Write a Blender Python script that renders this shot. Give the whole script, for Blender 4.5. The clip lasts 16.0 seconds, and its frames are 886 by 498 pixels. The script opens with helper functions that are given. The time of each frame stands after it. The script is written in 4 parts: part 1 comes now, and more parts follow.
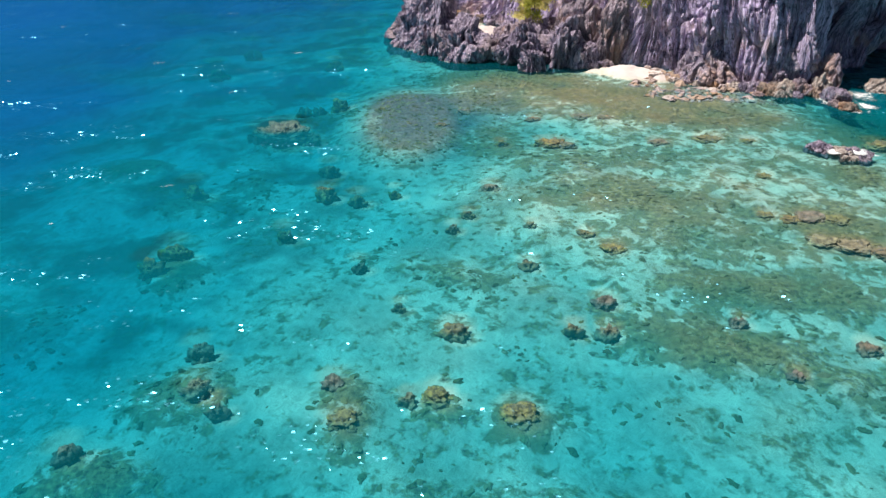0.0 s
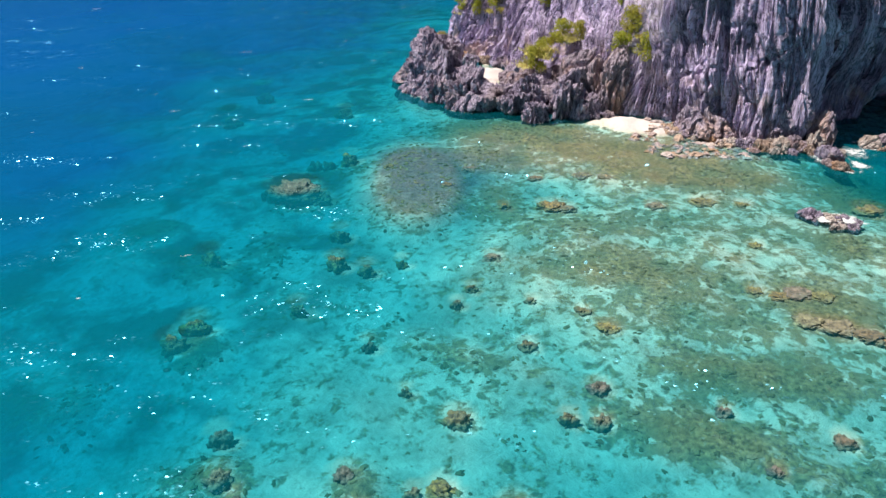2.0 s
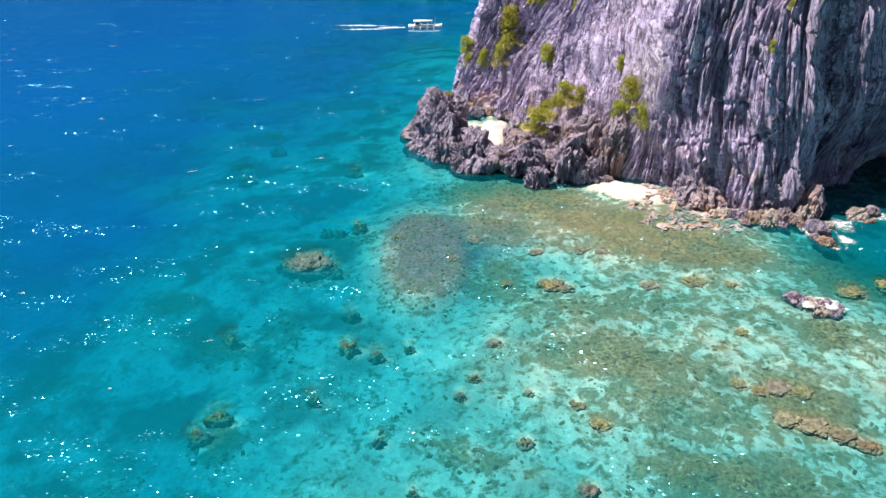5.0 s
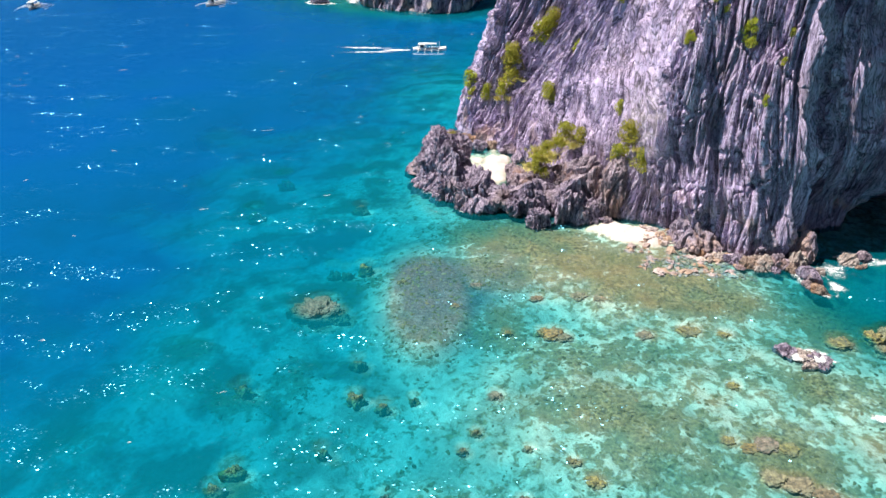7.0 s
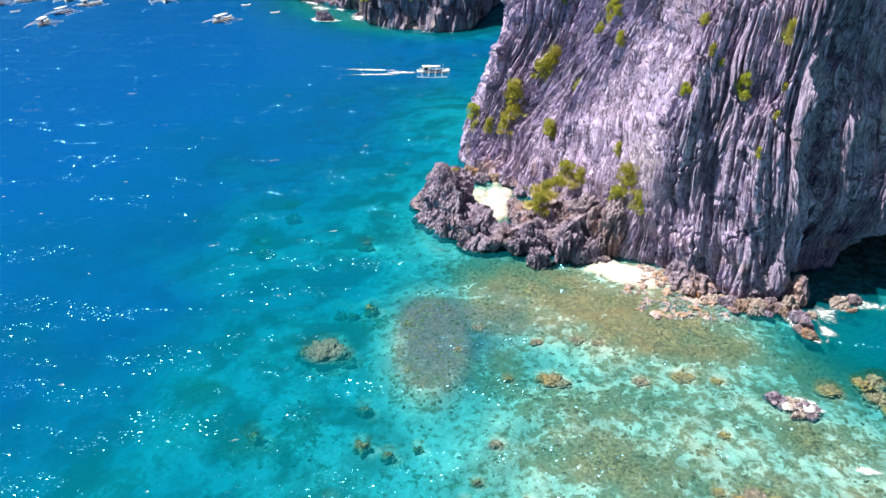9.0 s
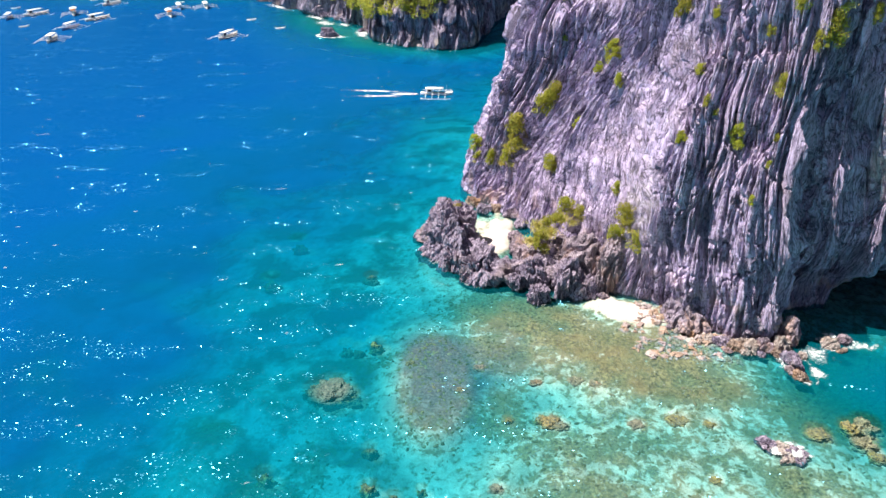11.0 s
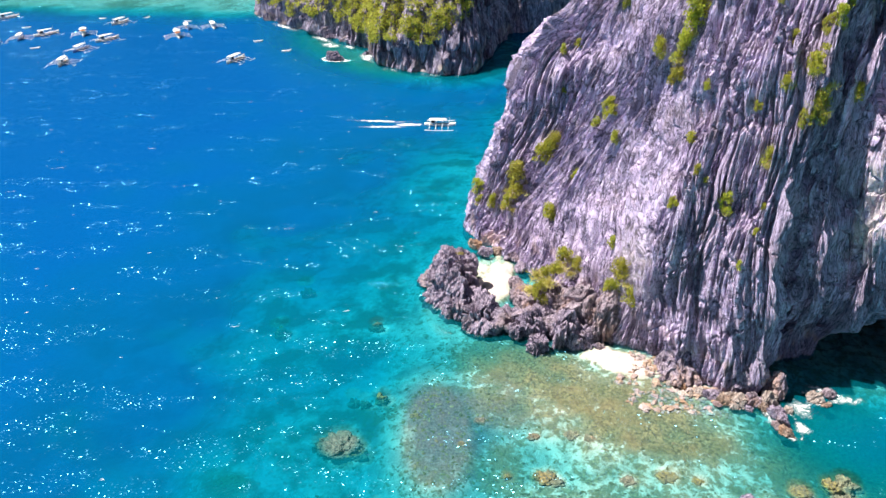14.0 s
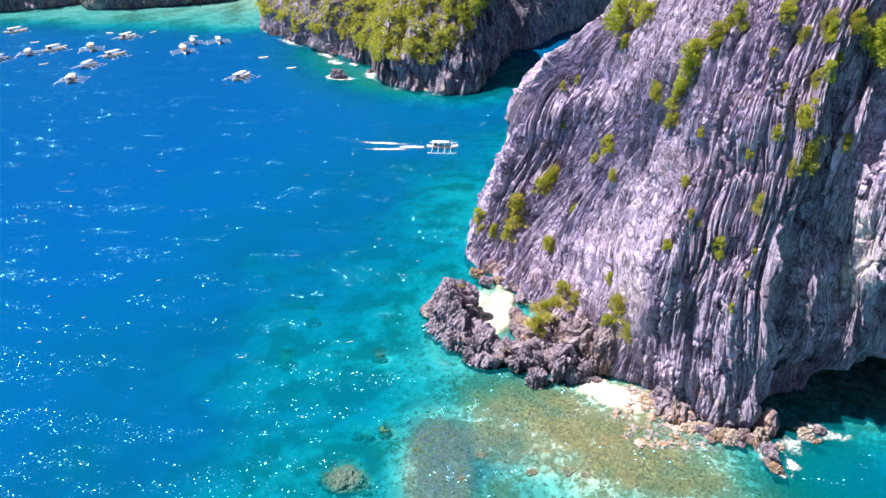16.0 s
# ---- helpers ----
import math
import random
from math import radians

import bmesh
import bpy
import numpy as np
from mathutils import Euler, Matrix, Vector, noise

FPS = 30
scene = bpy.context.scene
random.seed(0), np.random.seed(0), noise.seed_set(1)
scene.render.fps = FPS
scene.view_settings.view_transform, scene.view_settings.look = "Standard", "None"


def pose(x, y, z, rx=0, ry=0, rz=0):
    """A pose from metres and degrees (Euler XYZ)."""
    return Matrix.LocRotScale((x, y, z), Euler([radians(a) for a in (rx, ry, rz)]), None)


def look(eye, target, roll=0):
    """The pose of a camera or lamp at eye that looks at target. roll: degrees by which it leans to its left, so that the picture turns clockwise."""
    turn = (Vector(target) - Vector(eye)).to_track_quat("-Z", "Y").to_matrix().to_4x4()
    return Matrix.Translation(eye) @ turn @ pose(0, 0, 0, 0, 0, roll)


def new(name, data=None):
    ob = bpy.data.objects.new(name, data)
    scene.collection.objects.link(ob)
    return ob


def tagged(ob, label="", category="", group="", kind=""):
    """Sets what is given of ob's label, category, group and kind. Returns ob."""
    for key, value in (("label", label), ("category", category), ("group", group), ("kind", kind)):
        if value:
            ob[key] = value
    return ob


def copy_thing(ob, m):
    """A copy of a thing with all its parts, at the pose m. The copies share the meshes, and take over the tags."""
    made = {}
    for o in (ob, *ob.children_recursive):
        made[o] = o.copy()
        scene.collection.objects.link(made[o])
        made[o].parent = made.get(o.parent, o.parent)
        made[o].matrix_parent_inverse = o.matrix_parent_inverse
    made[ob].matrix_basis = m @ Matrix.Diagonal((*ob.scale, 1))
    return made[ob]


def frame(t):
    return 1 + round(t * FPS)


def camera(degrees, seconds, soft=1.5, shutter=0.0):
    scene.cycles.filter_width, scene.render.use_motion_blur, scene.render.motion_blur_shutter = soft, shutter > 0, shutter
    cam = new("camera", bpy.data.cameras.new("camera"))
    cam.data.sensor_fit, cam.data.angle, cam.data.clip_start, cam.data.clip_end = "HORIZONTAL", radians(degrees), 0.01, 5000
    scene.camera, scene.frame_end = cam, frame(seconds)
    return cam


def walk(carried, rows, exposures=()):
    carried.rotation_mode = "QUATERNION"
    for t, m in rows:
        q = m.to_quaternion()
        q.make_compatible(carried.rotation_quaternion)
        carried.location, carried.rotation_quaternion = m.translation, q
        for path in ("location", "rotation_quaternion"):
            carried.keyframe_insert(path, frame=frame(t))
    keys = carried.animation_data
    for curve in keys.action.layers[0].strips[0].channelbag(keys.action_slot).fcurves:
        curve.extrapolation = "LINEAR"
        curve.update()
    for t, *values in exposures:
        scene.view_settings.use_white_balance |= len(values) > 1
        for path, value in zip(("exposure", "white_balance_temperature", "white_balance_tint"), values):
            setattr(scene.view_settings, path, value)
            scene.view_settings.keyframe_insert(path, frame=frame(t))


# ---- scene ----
cam = camera(66.4, 16.0)
PATH = [
    (0, (2.126, 0.474, 38.174), (2.0189, 2.2080, 37.1826), -0.62),
    (0.5, (2.256, 0.641, 40.884), (2.1421, 2.3760, 39.8949), -0.69),
    (1, (2.372, 0.808, 43.525), (2.2527, 2.5433, 42.5371), -0.75),
    (1.5, (2.476, 0.975, 46.115), (2.3516, 2.7097, 45.1274), -0.80),
    (2, (2.569, 1.140, 48.668), (2.4395, 2.8750, 47.6814), -0.84),
    (2.5, (2.650, 1.305, 51.199), (2.5172, 3.0389, 50.2123), -0.88),
    (3, (2.722, 1.468, 53.719), (2.5854, 3.2014, 52.7310), -0.90),
    (3.5, (2.785, 1.629, 56.235), (2.6450, 3.3620, 55.2465), -0.92),
    (4, (2.840, 1.788, 58.755), (2.6967, 3.5206, 57.7657), -0.94),
    (6.5, (3.025, 2.544, 71.543), (2.8684, 4.2733, 70.5507), -1.00),
    (7, (3.051, 2.685, 74.146), (2.8914, 4.4138, 73.1533), -1.00),
    (7.5, (3.075, 2.822, 76.762), (2.9128, 4.5503, 75.7689), -1.01),
    (8, (3.098, 2.955, 79.389), (2.9334, 4.6825, 78.3951), -1.02),
    (8.5, (3.121, 3.083, 82.023), (2.9542, 4.8101, 81.0289), -1.03),
    (9, (3.145, 3.206, 84.662), (2.9761, 4.9327, 83.6671), -1.04),
    (11.5, (3.312, 3.738, 97.809), (3.1332, 5.4620, 96.8109), -1.10),
    (12, (3.361, 3.826, 100.410), (3.1805, 5.5491, 99.4114), -1.12),
    (12.5, (3.418, 3.907, 102.998), (3.2352, 5.6292, 101.9988), -1.13),
    (13, (3.482, 3.980, 105.573), (3.2981, 5.7022, 104.5732), -1.14),
    (13.5, (3.555, 4.046, 108.137), (3.3701, 5.7678, 107.1361), -1.15),
    (14, (3.639, 4.104, 110.690), (3.4519, 5.8258, 109.6898), -1.15),
    (14.5, (3.733, 4.154, 113.239), (3.5446, 5.8759, 112.2386), -1.15),
    (15, (3.839, 4.196, 115.787), (3.6487, 5.9179, 114.7879), -1.15),
    (15.5, (3.958, 4.229, 118.343), (3.7652, 5.9516, 117.3454), -1.14),
    (16, (4.090, 4.253, 120.915), (3.8946, 5.9768, 119.9203), -1.12),
]
walk(cam, [(t, look(eye, target, roll)) for t, eye, target, roll in PATH], exposures=((0, 0.67), (4, 0.83), (9, 0.98), (16, 1.12)))

# ---- world, sun, exposure ----
SUN_EL, SUN_AZ = 62.0, 87.0          # degrees up; degrees to the left of +y
world = bpy.data.worlds.new("sky")
scene.world = world
world.use_nodes = True
wn = world.node_tree.nodes
sky = wn.new("ShaderNodeTexSky")
sky.sky_type, sky.sun_disc = "NISHITA", False
sky.sun_elevation, sky.sun_rotation = radians(SUN_EL), radians(-SUN_AZ)
wn["Background"].inputs["Strength"].default_value = 0.030
world.node_tree.links.new(sky.outputs[0], wn["Background"].inputs["Color"])
sun_data = bpy.data.lights.new("sun", "SUN")
sun_data.energy, sun_data.angle, sun_data.color = 5.0, radians(0.53), (1.0, 0.94, 0.86)
sun = new("sun", sun_data)
SUN_DIR = Vector((-math.sin(radians(SUN_AZ)) * math.cos(radians(SUN_EL)), math.cos(radians(SUN_AZ)) * math.cos(radians(SUN_EL)), math.sin(radians(SUN_EL))))
sun.matrix_world = look(SUN_DIR * 300, (0, 0, 0))


# ---- noise and interpolation ----
_rng = np.random.RandomState(7)
_perm = np.concatenate([_rng.permutation(256)] * 3)
_grad = _rng.normal(size=(256, 3))
_grad /= np.linalg.norm(_grad, axis=1)[:, None]


def pn(x, y, z=0.0, seed=0):
    """Gradient noise, about -1 to 1, on arrays."""
    x, y, z = np.broadcast_arrays(np.asarray(x, float) + seed * 17.3, np.asarray(y, float) - seed * 9.1, np.asarray(z, float) + seed * 5.7)
    xi, yi, zi = (np.floor(a).astype(int) for a in (x, y, z))
    xf, yf, zf = x - xi, y - yi, z - zi
    u, v, w = (a * a * a * (a * (a * 6 - 15) + 10) for a in (xf, yf, zf))
    xi, yi, zi = xi & 255, yi & 255, zi & 255
    out = 0.0
    for dx in (0, 1):
        for dy in (0, 1):
            for dz in (0, 1):
                g = _grad[_perm[_perm[_perm[(xi + dx) & 255] + ((yi + dy) & 255)] + ((zi + dz) & 255)]]
                dot = g[..., 0] * (xf - dx) + g[..., 1] * (yf - dy) + g[..., 2] * (zf - dz)
                out = out + dot * (u if dx else 1 - u) * (v if dy else 1 - v) * (w if dz else 1 - w)
    return out * 1.7


def fbm(x, y, z=0.0, octaves=4, seed=0):
    total, amp = 0.0, 1.0
    for o in range(octaves):
        total = total + amp * pn(np.asarray(x) * 2 ** o, np.asarray(y) * 2 ** o, np.asarray(z) * 2 ** o, seed + o)
        amp *= 0.5
    return total


def ridged(x, y, z=0.0, seed=0):
    return 1 - 2 * np.abs(pn(x, y, z, seed))


def smooth(a, b, x):
    t = np.clip((np.asarray(x, float) - a) / (b - a), 0, 1)
    return t * t * (3 - 2 * t)


def spline(P, t, closed=False):
    """Catmull-Rom through the rows of P at parameters t."""
    P, n = np.asarray(P, float), len(P)
    i = np.floor(t).astype(int)
    if closed:
        ids = [(i + k) % n for k in (-1, 0, 1, 2)]
    else:
        i = np.clip(i, 0, n - 2)
        ids = [np.clip(i + k, 0, n - 1) for k in (-1, 0, 1, 2)]
    f = (t - i).reshape((-1,) + (1,) * (P.ndim - 1))
    a, b, c, d = (P[k] for k in ids)
    return 0.5 * (2 * b + (c - a) * f + (2 * a - 5 * b + 4 * c - d) * f ** 2 + (3 * b - a - 3 * c + d) * f ** 3)


# ---- mesh helpers ----
def sheet(name, V, material, wrap=False, attrs=(), smooth_shade=True):
    """A mesh object from a grid of points V[rows, columns, 3]; wrap joins the last column to the first."""
    V = np.asarray(V, float)
    r, c = V.shape[:2]
    cols = np.arange(c if wrap else c - 1)
    a = (np.arange(r - 1)[:, None] * c + cols[None, :])
    b = (np.arange(r - 1)[:, None] * c + (cols[None, :] + 1) % c)
    F = np.stack([a, b, b + c, a + c], -1).reshape(-1, 4)
    me = bpy.data.meshes.new(name)
    me.vertices.add(r * c)
    me.vertices.foreach_set("co", V.reshape(-1))
    me.loops.add(F.size)
    me.loops.foreach_set("vertex_index", F.reshape(-1).astype(np.int32))
    me.polygons.add(len(F))
    me.polygons.foreach_set("loop_start", np.arange(0, F.size, 4, dtype=np.int32))
    me.polygons.foreach_set("use_smooth", np.full(len(F), smooth_shade))
    for key, values in attrs:
        at = me.attributes.new(key, "FLOAT", "POINT")
        at.data.foreach_set("value", np.asarray(values, np.float32).reshape(-1))
    me.update(calc_edges=True)
    me.materials.append(material)
    return new(name, me)


def part(name, bm, material, parent=None, label="", smooth_shade=True):
    me = bpy.data.meshes.new(name)
    for f in bm.faces:
        f.smooth = smooth_shade
    bm.to_mesh(me)
    bm.free()
    me.materials.append(material)
    ob = new(name, me)
    ob.parent = parent
    return tagged(ob, label)


# ---- materials ----
class Mat:
    """A small builder for node materials."""

    def __init__(self, name, rough=0.9):
        self.m = bpy.data.materials.new(name)
        self.m.use_nodes = True
        self.n, self.l = self.m.node_tree.nodes, self.m.node_tree.links
        self.b = self.n["Principled BSDF"]
        self.b.inputs["Roughness"].default_value = rough
        self.b.inputs["Specular IOR Level"].default_value = 0.3
        self.out = self.n["Material Output"]
        self.co = self.n.new("ShaderNodeTexCoord").outputs["Object"]

    def put(self, value, socket):
        if hasattr(value, "is_output"):
            self.l.new(value, socket)
        else:
            socket.default_value = value

    def scaled(self, s):
        k = self.n.new("ShaderNodeMapping")
        k.inputs["Scale"].default_value = s
        self.l.new(self.co, k.inputs["Vector"])
        return k.outputs[0]

    def noise(self, scale, detail=4, rough=0.55, stretch=None, warp=0.0, kind="FBM"):
        k = self.n.new("ShaderNodeTexNoise")
        k.noise_type = kind
        k.inputs["Scale"].default_value, k.inputs["Detail"].default_value, k.inputs["Roughness"].default_value = scale, detail, rough
        k.inputs["Distortion"].default_value = warp
        self.l.new(self.scaled(stretch) if stretch else self.co, k.inputs["Vector"])
        return k.outputs["Fac"]

    def cells(self, scale, feature="F1", out="Distance", stretch=None):
        k = self.n.new("ShaderNodeTexVoronoi")
        k.feature = feature
        k.inputs["Scale"].default_value = scale
        self.l.new(self.scaled(stretch) if stretch else self.co, k.inputs["Vector"])
        return k.outputs[out]

    def ramp(self, fac, *stops):
        k = self.n.new("ShaderNodeValToRGB")
        e = k.color_ramp.elements
        while len(e) < len(stops):
            e.new(0.5)
        for el, (p, c) in zip(e, stops):
            el.position = p
            el.color = (c, c, c, 1) if isinstance(c, (int, float)) else (*c, 1)
        self.put(fac, k.inputs[0])
        return k.outputs[0]

    def mix(self, fac, a, b, kind="MIX"):
        k = self.n.new("ShaderNodeMix")
        k.data_type, k.blend_type = "RGBA", kind
        self.put(fac, k.inputs[0])
        for v, s in ((a, k.inputs[6]), (b, k.inputs[7])):
            self.put((*v, 1) if isinstance(v, tuple) else v, s)
        return k.outputs[2]

    def math(self, op, a, b=0.0):
        k = self.n.new("ShaderNodeMath")
        k.operation = op
        self.put(a, k.inputs[0])
        self.put(b, k.inputs[1])
        return k.outputs[0]

    def attr(self, name):
        k = self.n.new("ShaderNodeAttribute")
        k.attribute_name = name
        return k.outputs["Fac"]

    def height(self):
        k = self.n.new("ShaderNodeSeparateXYZ")
        self.l.new(self.co, k.inputs[0])
        return k.outputs[2]

    def island(self):
        return self.n.new("ShaderNodeNewGeometry").outputs["Random Per Island"]

    def each(self):
        return self.n.new("ShaderNodeObjectInfo").outputs["Random"]

    def bump(self, h, strength=0.5, distance=0.1):
        k = self.n.new("ShaderNodeBump")
        k.inputs["Strength"].default_value, k.inputs["Distance"].default_value = strength, distance
        self.l.new(h, k.inputs["Height"])
        return k.outputs[0]

    def done(self, colour, bump=None):
        self.put((*colour, 1) if isinstance(colour, tuple) else colour, self.b.inputs["Base Color"])
        if bump:
            self.l.new(bump, self.b.inputs["Normal"])
        return self.m


def rock_material(name, dark, mid, light, rust, low=12.0, scale=1.0, flow=False):
    k = Mat(name, 0.92)
    plain = k.co
    if flow:                                      # streaks and grain run down the face
        v = k.n.new("ShaderNodeCombineXYZ")
        k.l.new(k.attr("along"), v.inputs[0])
        k.l.new(k.attr("up"), v.inputs[2])
        k.co = v.outputs[0]
    streak = k.noise(1.1 * scale, 8, 0.72, (1, 1, 0.13), 0.15)
    tone = k.ramp(streak, (0.35, tuple(0.25 * m + 0.75 * d for m, d in zip(mid, dark))), (0.45, mid), (0.63, light))
    big = k.ramp(k.noise(0.07 * scale, 6, 0.65), (0.42, 0.0), (0.62, 1.0))
    tone = k.mix(k.math("MULTIPLY", big, 0.2), tone, light)
    # broad darker patches, taller than wide
    dark_patch = k.ramp(k.noise(0.16 * scale, 7, 0.7, (1, 1, 0.5), 0.3), (0.51, 0.0), (0.64, 0.68))
    tone = k.mix(dark_patch, tone, tuple(0.35 * m + 0.65 * d for m, d in zip(mid, dark)))
    # thin dark joints, mostly upright
    for size, squash, wide, most in ((0.75, 0.12, 0.026, 0.85), (1.9, 0.14, 0.035, 0.75), (0.22, 0.2, 0.010, 0.8)):
        away = k.math("ABSOLUTE", k.math("SUBTRACT", k.noise(size * scale, 4, 0.6, (1, 1, squash), 0.2), 0.5))
        tone = k.mix(k.ramp(away, (0.0, most), (wide, 0.0)), tone, dark)
    grain = k.math("ADD", k.noise(3.2 * scale, 8, 0.8, (1, 1, 0.14), 0.1), k.math("MULTIPLY", k.cells(1.7 * scale, stretch=(1, 1, 0.14)), 0.5))
    k.co = plain
    if flow:
        # paler where marked; on the shaded side's rib this stands for sunlight
        pale_mix = k.math("MULTIPLY", k.attr("pale"), k.ramp(k.noise(0.5, 6, 0.7), (0.38, 0.0), (0.56, 0.7)))
        tone = k.mix(pale_mix, tone, (0.80, 0.72, 0.70))
    spots = k.ramp(k.noise(0.16 * scale, 5, 0.6), (0.52, 0.0), (0.66, 0.85))
    near_sea = k.ramp(k.math("DIVIDE", k.height(), low), (0.35, 1.0), (1.0, 0.16))
    tone = k.mix(k.math("MULTIPLY", spots, near_sea), tone, rust)
    wet = k.ramp(k.math("ADD", k.height(), k.math("MULTIPLY", k.noise(0.8, 3), 1.2)), (0.55, 1.0), (1.0, 0.0))
    tone = k.mix(k.math("MULTIPLY", wet, 0.55), tone, (0.035, 0.03, 0.025))
    return k.done(tone, k.bump(grain, 0.9, 0.6))


M_ROCK = rock_material("limestone", (0.018, 0.014, 0.034), (0.465, 0.37, 0.575), (0.74, 0.635, 0.84), (0.66, 0.49, 0.47), flow=True)
M_BULGE = rock_material("foot_limestone", (0.035, 0.03, 0.05), (0.33, 0.27, 0.37), (0.60, 0.50, 0.58), (0.52, 0.36, 0.31))
M_BOULDER = rock_material("shore_limestone", (0.015, 0.012, 0.024), (0.265, 0.212, 0.31), (0.60, 0.50, 0.61), (0.33, 0.255, 0.26), 9.0)
M_RUST = rock_material("rusty_limestone", (0.06, 0.04, 0.035), (0.33, 0.23, 0.18), (0.56, 0.44, 0.38), (0.44, 0.26, 0.16), 9.0)
M_TALUS = rock_material("talus", (0.03, 0.024, 0.035), (0.31, 0.24, 0.30), (0.58, 0.48, 0.54), (0.42, 0.27, 0.22), 16.0)
M_PALE = rock_material("pale_limestone", (0.20, 0.16, 0.15), (0.48, 0.40, 0.37), (0.66, 0.58, 0.54), (0.46, 0.34, 0.27), 9.0)
M_FAR_ROCK = rock_material("far_limestone", (0.015, 0.014, 0.022), (0.17, 0.14, 0.22), (0.48, 0.42, 0.53), (0.42, 0.33, 0.30), 14.0, 0.5)


def bed_material():
    k = Mat("reef_bed", 0.95)
    sand = k.mix(k.ramp(k.noise(0.16, 5, 0.6, None, 0.5), (0.38, 0.0), (0.60, 1.0)), (0.43, 0.41, 0.32), (0.66, 0.62, 0.51))
    # caustic-like mottling painted into the sand: rounded pale and dull cells, a metre or so across
    for size, amount, tint in ((0.55, 0.55, (0.25, 0.25, 0.19)), (1.15, 0.45, (0.28, 0.27, 0.20))):
        pick = k.n.new("ShaderNodeSeparateColor")
        k.l.new(k.cells(size, out="Color"), pick.inputs[0])
        blot = k.math("MULTIPLY", k.ramp(pick.outputs[0], (0.45, 0.0), (0.95, amount)), k.ramp(k.cells(size), (0.30, 1.0), (0.75, 0.0)))
        sand = k.mix(blot, sand, tint)
    sand = k.mix(k.ramp(k.noise(1.6, 5, 0.7), (0.42, 0.0), (0.7, 0.6)), sand, (0.70, 0.66, 0.56))
    weed = k.math("MULTIPLY", k.ramp(k.noise(0.095, 4, 0.55, None, 0.2), (0.45, 0.0), (0.58, 0.84)), k.attr("deep"))
    sand = k.mix(weed, sand, (0.06, 0.068, 0.06))
    dry = k.ramp(k.math("ADD", k.height(), k.math("MULTIPLY", k.noise(0.7, 4), 0.4)), (0.25, 0.0), (0.62, 1.0))
    sand = k.mix(dry, sand, k.mix(k.noise(0.9, 5, 0.7), (0.50, 0.42, 0.395), (0.66, 0.575, 0.55)))
    algae = k.mix(k.ramp(k.noise(1.5, 6, 0.72), (0.38, 0.0), (0.62, 1.0)), (0.035, 0.032, 0.018), (0.34, 0.26, 0.12))
    algae = k.mix(k.ramp(k.noise(0.13, 4), (0.45, 0.0), (0.62, 0.55)), algae, (0.12, 0.112, 0.055))
    algae = k.mix(k.ramp(k.noise(0.07, 3), (0.48, 0.0), (0.62, 0.5)), algae, (0.25, 0.145, 0.06))
    clump = k.math("ADD", k.noise(0.48, 7, 0.68, None, 0.4), k.math("MULTIPLY", k.attr("cover"), 0.22))
    mask = k.ramp(clump, (0.55, 0.0), (0.64, 0.95))
    fleck = k.ramp(k.math("ADD", k.noise(0.7, 5, 0.66), k.math("MULTIPLY", k.noise(0.12, 3), 0.5)), (0.80, 0.0), (0.90, 0.9))
    col = k.mix(k.math("MULTIPLY", k.math("MAXIMUM", mask, fleck), k.attr("flecks")), sand, algae)
    turf = k.mix(k.ramp(k.noise(1.7, 6, 0.75), (0.36, 0.0), (0.64, 1.0)), (0.06, 0.045, 0.058), (0.25, 0.178, 0.20))
    col = k.mix(k.math("MULTIPLY", k.attr("turf"), 0.82), col, turf)
    return k.done(col, k.bump(k.noise(1.5, 6, 0.7), 0.8, 0.5))


